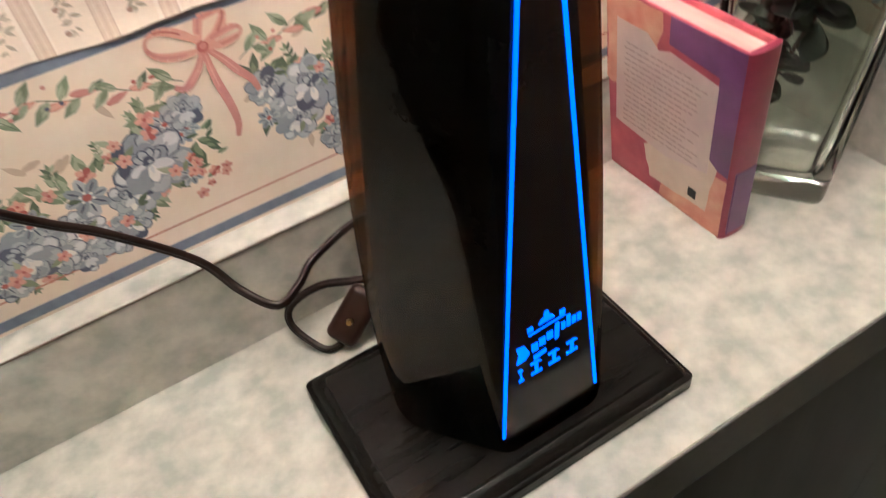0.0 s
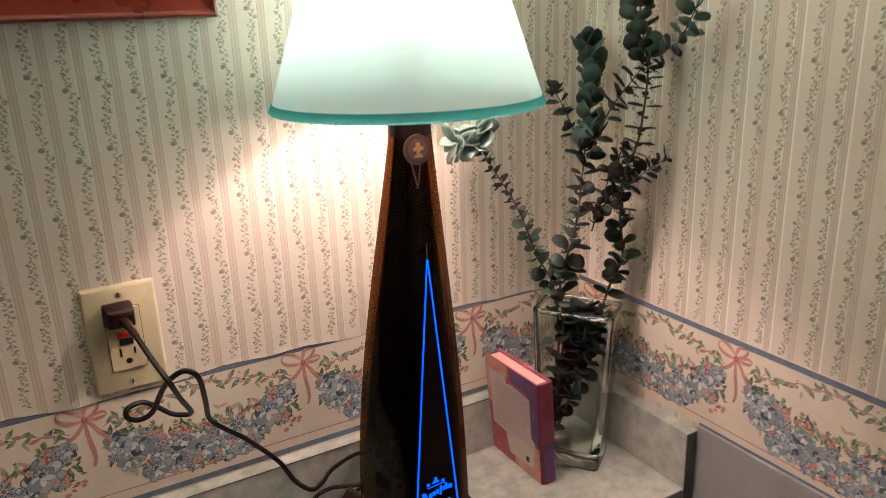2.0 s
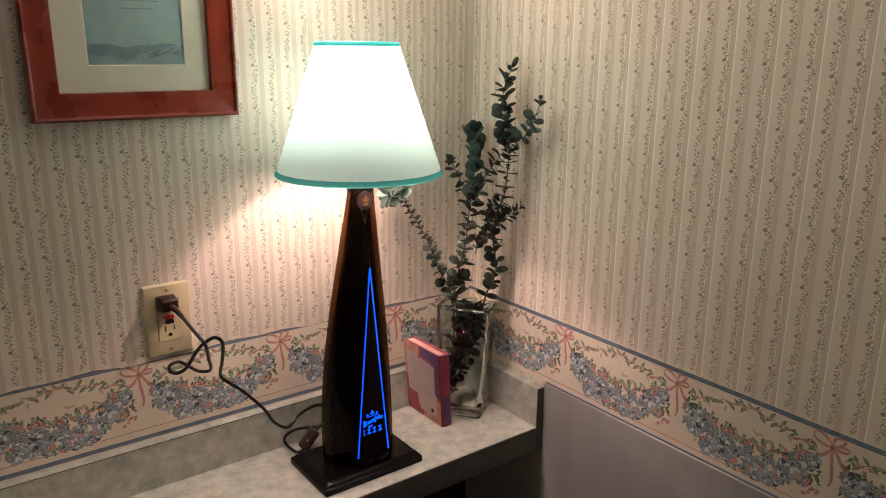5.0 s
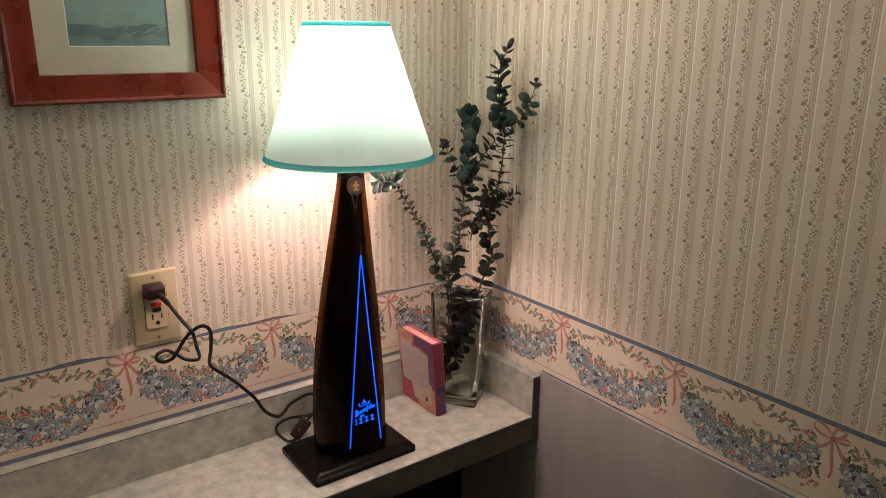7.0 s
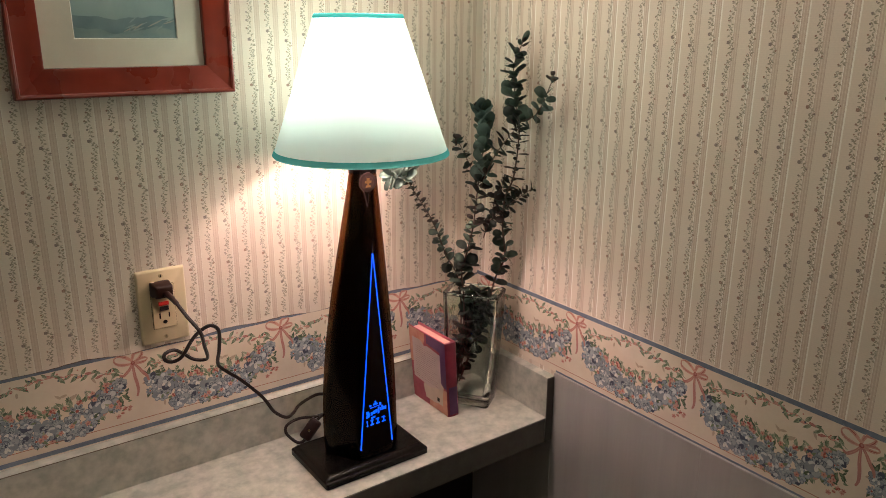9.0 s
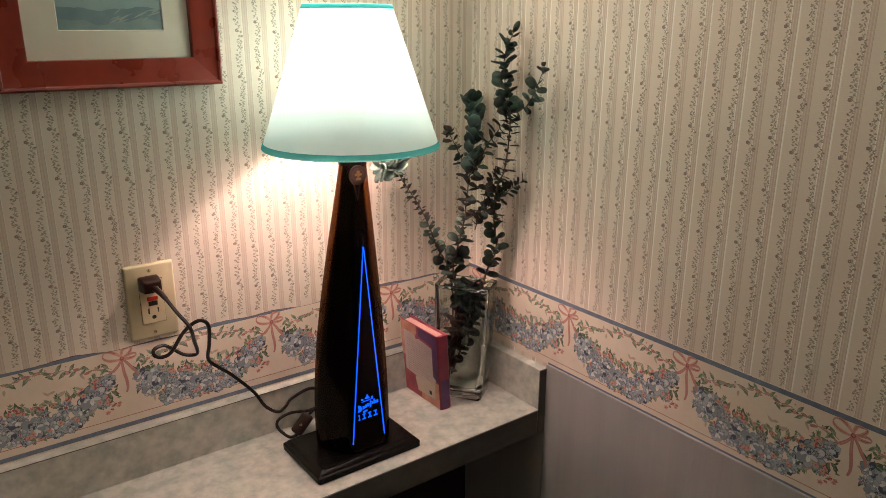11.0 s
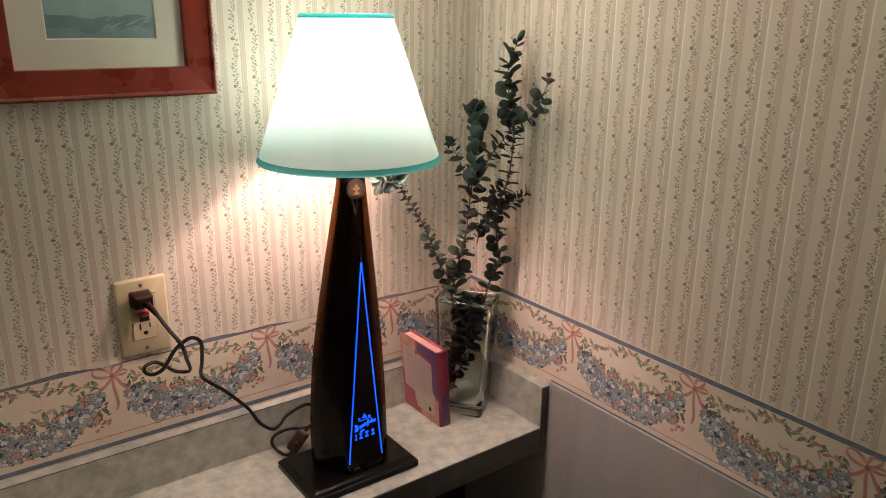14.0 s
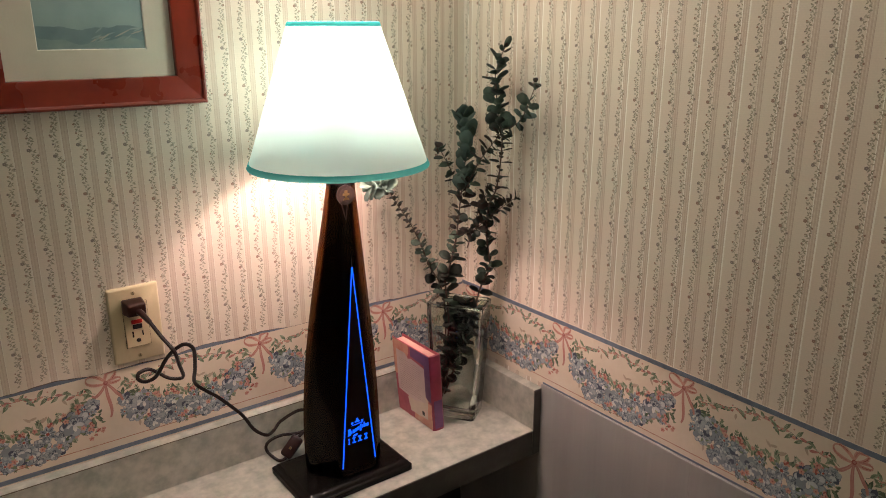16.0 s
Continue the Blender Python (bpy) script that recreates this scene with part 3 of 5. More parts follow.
def vine_sheet(name, first, last, repeat, low, high, seed):
    """Columns of little hanging sprays between the stripes, in rows that drift a little from column to column."""
    rng = random.Random(seed)
    sheet = Sheet()
    column, step, tall = first, 0, 0.0655
    while column < last:
        z = low - 0.09 + 0.0035 * math.sin(step * 0.8) + (0.0 if step % 2 else 0.012)
        cell = 0
        while z < high:
            def spine(f):
                return column + 0.0019 * math.sin(6.283 * f + 0.6) + 0.0008 * math.sin(19 * f + cell), z + tall * (1 - f)

            rows = 23
            for k in range(rows):
                u, v = spine(k / rows)
                if not low + 0.003 < v < high:
                    continue
                side = 1 if k % 2 else -1
                if k and rng.random() < 0.8:
                    u1, v1 = spine((k + 0.8) / rows)
                    sheet.ribbon([(u, v), (u1, v1)], 0.0004, "vine_soft", 0)
                if rng.random() < 0.97:
                    sheet.leaf(u, v, -1.57 + side * rng.uniform(0.6, 1.5), rng.uniform(0.0034, 0.0056), rng.choice(["vine", "vine_soft", "vine", "vine"]), 1)
                if rng.random() < 0.8:
                    sheet.leaf(u, v, 1.57 - side * rng.uniform(0.6, 1.5), rng.uniform(0.0034, 0.0056), rng.choice(["vine_soft", "vine"]), 1)
                if k == 0:
                    for j in range(5):
                        sheet.dot(u - 0.0042 + 0.0013 * math.cos(1.2566 * j), v + 0.0013 * math.sin(1.2566 * j), 0.0013, "bud_blue" if cell % 2 else "bud", 2, 5)
                    sheet.ribbon([(u - 0.003, v), (u + 0.002, v - 0.002)], 0.0005, "vine", 1)
                elif k in (3, 6, 10, 14, 18):
                    sheet.dot(u + side * 0.0036, v + 0.001, rng.uniform(0.0010, 0.0016), rng.choice(["bud", "bud", "bud_blue"]), 2, 5)
            z += tall
            cell += 1
        column += repeat
        step += 1
    return sheet.data(name)


STRIPE = 0.029
vines = new("vine_print", vine_sheet("vine_print_north", -1.392, -0.004, STRIPE, 1.124, 1.96, 5))
vines.parent = wall_north
tagged(vines, "small printed flower vines", kind="stuff")
vines = new("vine_print", vine_sheet("vine_print_east", 0.010, 1.50, STRIPE, 1.126, 1.96, 6))
vines.rotation_euler = (0, 0, radians(-90))
vines.parent = wall_east
tagged(vines, "small printed flower vines", kind="stuff")

# loose lower edge of the north wall's paper, curling over the border
rng = random.Random(12)
edge = bmesh.new()
lows, highs = [], []
for k in range(181):
    x = -1.40 + 1.398 * k / 180
    dip = 1.1185 + 0.0022 * math.sin(x * 23) + 0.0014 * math.sin(x * 61 + 1) + rng.uniform(-0.0004, 0.0004)
    curl = 0.0013 + 0.0003 * math.sin(x * 31 + 2)
    lip = 0.0009 + 0.0004 * math.sin(x * 43 + 1)
    lows.append((edge.verts.new((x, -curl, dip)), edge.verts.new((x, -curl + 0.0006, dip)), edge.verts.new((x, -curl - 0.0002, dip + lip))))
    highs.append((edge.verts.new((x, -0.0009, 1.1255)), edge.verts.new((x, -0.0001, 1.1255))))
for k in range(180):
    edge.faces.new((lows[k][2], lows[k + 1][2], highs[k + 1][0], highs[k][0]))
    edge.faces.new((lows[k][0], lows[k + 1][0], lows[k + 1][2], lows[k][2])).material_index = 1
    edge.faces.new((lows[k + 1][0], lows[k][0], lows[k][1], lows[k + 1][1])).material_index = 1
    edge.faces.new((lows[k][1], highs[k][1], highs[k + 1][1], lows[k + 1][1]))
part("paper_edge", edge, [paper_north, lip_shade], wall_north, "loose curling edge of the wallpaper")

# the flowered border on both walls
REPEAT = 0.2345
motif = border_motif(REPEAT)
north_border = tagged(mesh_object("wallpaper_border_north", box(FAR, -0.0006, BORDER_LOW - 0.006, 0.0, 0.0, BORDER_TOP), border_paper), "cream wallpaper border with blue flower swags and pink bows", "border", **structure)
part("blue_stripe", box(FAR, -0.0007, 1.1155, -0.001, -0.0004, 1.1225), stripe_blue, north_border)
part("blue_stripe", box(FAR, -0.0010, 0.9895, -0.001, -0.0004, 0.9962), stripe_blue, north_border)
part("red_line", box(FAR, -0.0008, 1.0070, -0.001, -0.0004, 1.0079), stripe_red, north_border)
east_border = tagged(mesh_object("wallpaper_border_east", box(-0.0006, FAR, 0.9950, 0.0, -0.0006, BORDER_TOP + 0.001), border_paper), "cream wallpaper border with blue flower swags and pink bows", "border", **structure)
part("blue_stripe", box(-0.0010, FAR, 1.1175, -0.0004, -0.001, 1.1245), stripe_blue, east_border)
part("blue_stripe", box(-0.0010, FAR, 0.9952, -0.0004, -0.2290, 0.9985), stripe_blue, east_border)
part("red_line", box(-0.0008, FAR, 1.0070, -0.0004, -0.001, 1.0079), stripe_red, east_border)
for k in range(-1, 7):
    copy = new("floral_motif", motif)
    copy.location, copy.parent = (-0.1815 - REPEAT * k, -0.0006, 0), north_border
    if copy.location.x > 0:
        bpy.data.objects.remove(copy)
for k in range(0, 7):
    copy = new("floral_motif", motif)
    copy.location, copy.rotation_euler, copy.parent = (-0.0006, -0.0385 - REPEAT * k, 0.001), (0, 0, radians(-90)), east_border

# panelling under the border on the east wall
wainscot = thing("wainscot", (0, 0, 0), "grey-mauve wood-grain panelling below the wallpaper border", "panelling", kind="structure")
y = -0.2285
for k in range(12):
    low_y = max(y - 0.3045, FAR)
    part("panel", box(-0.0045, low_y + 0.0001, 0.10, -0.0001, y - 0.0001, 0.9945, 0.0005, 1), wainscot_board, wainscot)
    y -= 0.3045
    if y < FAR + 0.05:
        break
part("panel", box(-0.0045, -0.2283, 0.10, -0.0001, -0.005, 0.861), wainscot_board, wainscot)
part("baseboard", box(-0.012, FAR, 0.0, -0.0001, -0.001, 0.098, 0.003), wainscot_board, wainscot)
# unseen panels on the far walls, added to cut light bouncing from low down
part("panel", box(FAR + 0.0045, FAR + 0.0001, 0.0, -0.013, FAR + 0.0046, 0.9945), wainscot_board, wainscot)
part("panel", box(FAR + 0.0001, FAR + 0.0050, 0.0, FAR + 0.0046, -0.26, 0.9945), wainscot_board, wainscot)
under = tagged(mesh_object("wall_north_panelling", box(FAR, -0.0045, 0.0, -0.0046, -0.0001, 0.862), under_shade_board), "panelling under the counter, its shade painted in near black", "panelling", **structure)

# ---- the narrow counter ----
counter = thing("countertop", (-0.9, -0.115, COUNTER), "narrow grey mottled laminate countertop with low backsplash", "countertop")
off = Matrix.Translation((0.9, 0.115, -COUNTER))


def placed(bm):
    bmesh.ops.transform(bm, matrix=off, verts=bm.verts[:])
    return bm


part("top", placed(box(FAR, DEPTH + 0.001, COUNTER - 0.019, -0.0002, -0.0002, COUNTER, 0.0006, 1)), laminate, counter)
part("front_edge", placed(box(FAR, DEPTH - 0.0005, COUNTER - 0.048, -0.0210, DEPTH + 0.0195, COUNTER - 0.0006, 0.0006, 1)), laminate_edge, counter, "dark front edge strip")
part("backsplash", placed(box(FAR, -0.0195, COUNTER + 0.0002, -0.0205, -0.0007, SPLASH_TOP, 0.0007, 1)), laminate, counter)
part("seam", placed(box(FAR, -0.0202, SPLASH_TOP - 0.0016, -0.0212, -0.0196, SPLASH_TOP - 0.0004)), seam_brown, counter, "brown edge of the laminate")
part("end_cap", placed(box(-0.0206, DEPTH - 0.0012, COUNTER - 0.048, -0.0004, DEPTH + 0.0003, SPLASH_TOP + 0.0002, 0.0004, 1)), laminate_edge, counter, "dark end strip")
part("side_splash", placed(box(-0.0200, DEPTH + 0.0005, COUNTER + 0.0002, -0.0008, -0.0007, SPLASH_TOP, 0.0007, 1)), laminate, counter)


# ---- the table lamp made of a bottle ----
lamp = thing("table_lamp", (LAMP_X, -0.137, COUNTER), "table lamp from a dark glowing-blue bottle with mint shade", "lamp")
home = Matrix.Translation((-LAMP_X, 0.137, -COUNTER))


def lamp_part(name, bm, material, parent=None, label="", smooth=False):
    bmesh.ops.transform(bm, matrix=home, verts=bm.verts[:])
    return part(name, bm, material, parent or lamp, label, smooth)


def rounded_rect(hx, hy, z, corner=0.003, cx=0.0, cy=0.0, n=4):
    ring = []
    for sx, sy, start in ((1, 1, 0), (-1, 1, 90), (-1, -1, 180), (1, -1, 270)):
        for k in range(n + 1):
            a = radians(start + 90 * k / n)
            ring.append((cx + sx * (hx - corner) + corner * math.cos(a), cy + sy * (hy - corner) + corner * math.sin(a), z))
    return ring


profile = [(0.0008, 0.0003), (0, 0.0012), (0, 0.0098), (0.0012, 0.0112), (0.0026, 0.0116), (0.0034, 0.0128), (0.0048, 0.0150), (0.0075, 0.0168), (0.0095, 0.0174), (0.0105, 0.0190)]
lamp_part("base", loft([rounded_rect(0.0925 - i, 0.0635 - i, COUNTER + z, 0.004, -0.3495, -0.138) for i, z in profile]), black_wood, None, "black-stained wooden base with moulded edge", True)

BASE_TOP = COUNTER + 0.019
FACES = [(-90, 0.052), (90, 0.052), (0, 0.063), (180, 0.063), (217, 0.0552), (-37, 0.0552), (37, 0.0552), (143, 0.0552)]


def bottle_ring(z, shrink=0.0, grow=1.0, count=96):
    swell = max(0.0, math.sin(math.pi * (z - 0.94) / 0.43)) ** 0.8
    s = (1 - 1.495 * (z - 0.945)) * (1 + 0.205 * swell) * grow
    power = 34 - 22 * min(1, max(0, (z - 0.95) / 0.42))
    front = -0.186 + 0.009 * (z - 0.945) / 0.425
    cy = front + 0.052 * s
    ring = []
    for k in range(count):
        a = 2 * math.pi * k / count
        total = sum(max(0.0, math.cos(a - radians(f)) / d) ** power for f, d in FACES)
        r = s * total ** (-1 / power) - shrink
        ring.append((LAMP_X + r * math.cos(a), cy + r * math.sin(a), z))
    return ring


def core_ring(z, grow):
    ring = bottle_ring(z, 0.0, grow)
    cx, cy = LAMP_X, sum(p[1] for p in ring) / len(ring)
    f = 0.955 - 0.22 * min(1, max(0, (z - 0.97) / 0.33))
    return [(cx + (x - cx) * f, cy + (y - cy) * f, zz) for x, y, zz in ring]


heights = [(BASE_TOP + 0.0002, 0.93), (BASE_TOP + 0.002, 0.975), (BASE_TOP + 0.006, 0.997), (BASE_TOP + 0.012, 1.0)]
heights += [(0.955 + 0.025 * k, 1.0) for k in range(18)]
body = lamp_part("bottle", loft([bottle_ring(z, 0.0, g) for z, g in heights]), amber, None, "dark amber glass bottle body", True)
lamp_part("core", loft([core_ring(z + (0.002 if i == 0 else 0), g) for i, (z, g) in enumerate(heights)]), core_black, body, "black painted inside", True)
lamp_part("neck", lathe([(0.0205, 1.379), (0.0202, 1.390), (0.0198, 1.402), (0.0160, 1.407), (0.0135, 1.412), (0.010, 1.413), (0.010, 1.4355)], (LAMP_X, LAMP_Y, 0), 32, (True, True)), core_black, None, "black bottle neck and socket", True)


bulb = lamp_part("bulb", lathe([(0.0135, 1.4352), (0.0150, 1.4400), (0.0215, 1.4600), (0.0262, 1.4800), (0.0268, 1.4880)], (LAMP_X, LAMP_Y, 0), 32, (True, True)), bulb_base, None, "white plastic body of the bulb", True)
dome = [(0.030 * math.sin(radians(a)), BULB_Z - 0.030 * math.cos(radians(a))) for a in (58, 70, 82, 95, 108, 121, 134, 147, 160, 172)]
lamp_part("dome", lathe(dome, (LAMP_X, LAMP_Y, 0), 32, (True, True)), bulb_white, bulb, "lit frosted dome of the bulb", True)


def on_front(u, v, w):
    """A place on the bottle's flat front: u across, v the height, w out of it."""
    return (LAMP_X - 0.0025 + u, -0.186 + 0.009 * (v - 0.945) / 0.425 - 0.0002 - w, v)


APEX, FOOT, HALF, TOP = 1.263, 0.9485, 0.0285, 0.0035
lamp_part("front_panel", outline([(-HALF, FOOT - 0.006), (HALF, FOOT - 0.006), (TOP + 0.0006, APEX), (TOP - 0.0006, APEX)], 0.0, 0.0003, on_front), window_brown, body, "dark brown triangular window")
for side, name in ((-1, "light_line"), (1, "light_line")):
    w = 0.00082
    lamp_part(name, outline([(side * HALF - w, FOOT), (side * HALF + w, FOOT), (TOP + side * 0.0003 + w * 0.75, APEX - 0.002), (TOP + side * 0.0003 - w * 0.75, APEX - 0.002)], 0.0003, 0.0011, on_front), neon, body, "glowing blue line")
lamp_part("tip", outline([(TOP - 0.0008, APEX - 0.001), (TOP + 0.0008, APEX - 0.001), (TOP + 0.0003, APEX + 0.014), (TOP - 0.0003, APEX + 0.014)], 0.0003, 0.0009, on_front), medal_ring, body)

# the emblem: plain glowing shapes, no letters
emblem = []
emblem.append([(-0.0045, 0.0425), (0.0045, 0.0425), (0.0030, 0.0450), (0.0015, 0.0455), (0.0010, 0.0490), (-0.0010, 0.0490), (-0.0015, 0.0455), (-0.0030, 0.0450)])
emblem.append([(-0.0105, 0.0412), (-0.0075, 0.0412), (-0.0075, 0.0440), (-0.0105, 0.0440)])
emblem.append([(0.0070, 0.0412), (0.0100, 0.0412), (0.0100, 0.0440), (0.0070, 0.0440)])
emblem.append([(-0.0100, 0.0385), (0.0100, 0.0395), (0.0100, 0.0402), (-0.0100, 0.0392)])
emblem.append([(-0.0175, 0.0235), (-0.0125, 0.0240), (-0.0100, 0.0275), (-0.0125, 0.0340), (-0.0170, 0.0345), (-0.0160, 0.0290)])
for k in range(3):
    x = -0.0088 + 0.0042 * k
    emblem.append([(x, 0.0265 + 0.0012 * k), (x + 0.0034, 0.0265 + 0.0012 * k), (x + 0.0034, 0.0315 + 0.0012 * k), (x, 0.0315 + 0.0012 * k)])
emblem.append([(0.0040, 0.0260), (0.0062, 0.0270), (0.0068, 0.0370), (0.0045, 0.0370)])
for k in range(4):
    x = 0.0078 + 0.0030 * k
    emblem.append([(x, 0.0305), (x + 0.0022, 0.0305), (x + 0.0022, 0.0352 + (0.003 if k == 1 else 0)), (x, 0.0352 + (0.003 if k == 1 else 0))])
emblem.append([(-0.0080, 0.0200), (-0.0010, 0.0215), (-0.0010, 0.0240), (-0.0080, 0.0230)])
for x, w in ((-0.0170, 0.0028), (-0.0100, 0.0062), (0.0000, 0.0066), (0.0105, 0.0066)):
    emblem.append([(x, 0.0095), (x + w, 0.0095), (x + w, 0.0112), (x, 0.0112)])
    emblem.append([(x + w * 0.35, 0.0112), (x + w * 0.65, 0.0112), (x + w * 0.65, 0.0172), (x + w * 0.35, 0.0172)])
    emblem.append([(x, 0.0172), (x + w, 0.0172), (x + w * 0.7, 0.0190), (x, 0.0185)])
for shape in emblem:
    lamp_part("emblem_bar", outline([(u, 0.976 + v) for u, v in shape], 0.0003, 0.0008, on_front), neon, body)

# round seal hanging at the neck with a pointed ribbon
SEAL = 1.3675


def disc(r, w0, w1, cz, count=28, dx=-0.004):
    return outline([(dx + r * math.cos(2 * math.pi * k / count), cz + r * math.sin(2 * math.pi * k / count)) for k in range(count)], w0, w1, on_front)


seal = lamp_part("seal", disc(0.0140, 0.0010, 0.0030, SEAL, 28, -0.0015), medal_brown, body, "round brown seal")
lamp_part("ring", disc(0.0098, 0.0030, 0.0034, SEAL, 28, -0.0015), medal_ring, seal)
figure = [(-0.0035, -0.0055), (0.0035, -0.0055), (0.0030, -0.0035), (0.0012, -0.0030), (0.0012, -0.0010), (0.0042, -0.0002), (0.0042, 0.0018), (0.0018, 0.0020), (0.0018, 0.0052), (-0.0018, 0.0052), (-0.0018, 0.0020),
          (-0.0042, 0.0018), (-0.0042, -0.0002), (-0.0012, -0.0010), (-0.0012, -0.0030), (-0.0030, -0.0035)]
lamp_part("mark", outline([(1.25 * u - 0.0015, SEAL + 1.25 * v) for u, v in figure], 0.0034, 0.0040, on_front), medal_gold, seal, "plain gold shape")
lamp_part("ribbon", outline([(-0.0095, SEAL - 0.008), (0.0030, SEAL - 0.008), (-0.0015, SEAL - 0.036), (-0.0030, SEAL - 0.036)], 0.0004, 0.0009, on_front), medal_ring, body, "pointed brown ribbon")
lamp_part("ribbon", outline([(-0.0075, SEAL - 0.009), (0.0012, SEAL - 0.009), (-0.0023, SEAL - 0.031)], 0.0009, 0.0012, on_front), core_black, body)

SHADE_FOOT = 1.4125
SHADE_LOW, SHADE_HIGH, R_LOW, R_HIGH = 1.4070, 1.5955, 0.1240, 0.0600
shade = lamp_part("shade", lathe([(R_LOW - 0.002, SHADE_FOOT), (R_LOW + (R_HIGH - R_LOW) * 0.5, (SHADE_LOW + SHADE_HIGH) / 2), (R_HIGH, SHADE_HIGH)], (LAMP_X, LAMP_Y, 0), 96), shade_fabric, None, "pale mint fabric shade, lit from inside", True)


def band(z0, z1, out):
    slope = (R_HIGH - R_LOW) / (SHADE_HIGH - SHADE_LOW)
    r0, r1 = R_LOW + slope * (z0 - SHADE_LOW), R_LOW + slope * (z1 - SHADE_LOW)
    return lathe([(r0 + out * 0.2, z0 - 0.0006), (r0 + out, z0 + 0.001), (r1 + out, z1 - 0.0006), (r1 + out * 0.3, z1)], (LAMP_X, LAMP_Y, 0), 96)


lamp_part("trim", band(SHADE_LOW - 0.0015, SHADE_LOW + 0.0062, 0.0012), teal_cloth, shade, "teal trim band", True)
lamp_part("trim", band(SHADE_HIGH - 0.0045, SHADE_HIGH + 0.0008, 0.0009), teal_cloth, shade, "teal trim band", True)
for k in range(3):
    a = radians(90 + 120 * k)
    rings, _ = tube_rings([(LAMP_X, LAMP_Y, SHADE_HIGH - 0.012), (LAMP_X + 0.03 * math.cos(a), LAMP_Y + 0.03 * math.sin(a), SHADE_HIGH - 0.010), (LAMP_X + 0.0595 * math.cos(a), LAMP_Y + 0.0595 * math.sin(a), SHADE_HIGH - 0.002)], 0.0011, 6, 4)
    lamp_part("spider_wire", loft(rings), brass, shade)
rings, _ = tube_rings([(LAMP_X, LAMP_Y + 0.010, 1.425), (LAMP_X, LAMP_Y + 0.044, 1.46), (LAMP_X, LAMP_Y + 0.046, 1.52), (LAMP_X, LAMP_Y + 0.018, 1.575), (LAMP_X, LAMP_Y, SHADE_HIGH - 0.012)], 0.0012, 6, 5)
lamp_part("harp", loft(rings), brass, shade)


# ---- wall outlet ----
outlet = thing("wall_outlet", (-0.600, 0, 1.181), "ivory wall outlet plate with test buttons, one plug in", "outlet")
PX, PZ = -0.5995, 1.181


def outlet_part(name, bm, material, parent=None, label="", smooth=False):
    bmesh.ops.transform(bm, matrix=Matrix.Translation((0.600, 0, -1.181)), verts=bm.verts[:])
    return part(name, bm, material, parent or outlet, label, smooth)


def wall_rect(hx, hz, depth, corner=0.002):
    return [(PX + u, -depth, PZ + v) for u, v, _ in rounded_rect(hx, hz, 0, corner)][::-1]


plate = outlet_part("plate", loft([wall_rect(0.0352, 0.0572, 0.0008), wall_rect(0.0352, 0.0572, 0.0030), wall_rect(0.0335, 0.0555, 0.0056), wall_rect(0.0322, 0.0542, 0.0064)]), ivory, None, "", True)
outlet_part("gap", loft([wall_rect(0.0172, 0.0340, 0.0062, 0.001), wall_rect(0.0172, 0.0340, 0.0066, 0.001)]), slot_black, plate, "dark seam round the socket")
device = outlet_part("socket", loft([wall_rect(0.0166, 0.0334, 0.0062, 0.001), wall_rect(0.0166, 0.0334, 0.0076, 0.001), wall_rect(0.0160, 0.0328, 0.0080, 0.001)]), ivory_face)


def face_box(u0, v0, u1, v1, d0, d1, bevel=0.0):
    return box(PX + u0, -d1, PZ + v0, PX + u1, -d0, PZ + v1, bevel, 1)


outlet_part("button", face_box(-0.0075, 0.0020, 0.0075, 0.0080, 0.0078, 0.0100, 0.0006), button_red, device, "red reset button")
outlet_part("button", face_box(-0.0062, -0.0062, 0.0068, 0.0008, 0.0078, 0.0094, 0.0006), button_black, device, "black test button")
outlet_part("slot", face_box(-0.0078, -0.0185, -0.0056, -0.0095, 0.0078, 0.0083), slot_black, device)
outlet_part("slot", face_box(0.0058, -0.0175, 0.0076, -0.0100, 0.0078, 0.0083), slot_black, device)
outlet_part("slot", loft([[(PX + 0.0032 * math.cos(a), -d, PZ - 0.0240 + 0.0030 * math.sin(a)) for a in (2 * math.pi * k / 12 for k in range(12))] for d in (0.0083, 0.0078)]), slot_black, device)
for v in (0.0475, -0.0475):
    screw = outlet_part("screw", loft([[(PX + r * math.cos(a), -d, PZ + v + r * math.sin(a)) for a in (2 * math.pi * k / 16 for k in range(16))] for r, d in ((0.0030, 0.0062), (0.0030, 0.0070), (0.0020, 0.0076))]), screw_metal, plate, "", True)
    outlet_part("slit", face_box(-0.0005, v - 0.0022, 0.0005, v + 0.0022, 0.0074, 0.0078), slot_black, screw)

# ---- power cord with plug and rotary switch ----
cord = thing("power_cord", (-0.59, -0.03, 1.2), "brown power cord with moulded plug and inline switch", "cord")


def cord_part(name, bm, material, parent=None, label="", smooth=True):
    bmesh.ops.transform(bm, matrix=Matrix.Translation((0.59, 0.03, -1.2)), verts=bm.verts[:])
    return part(name, bm, material, parent or cord, label, smooth)


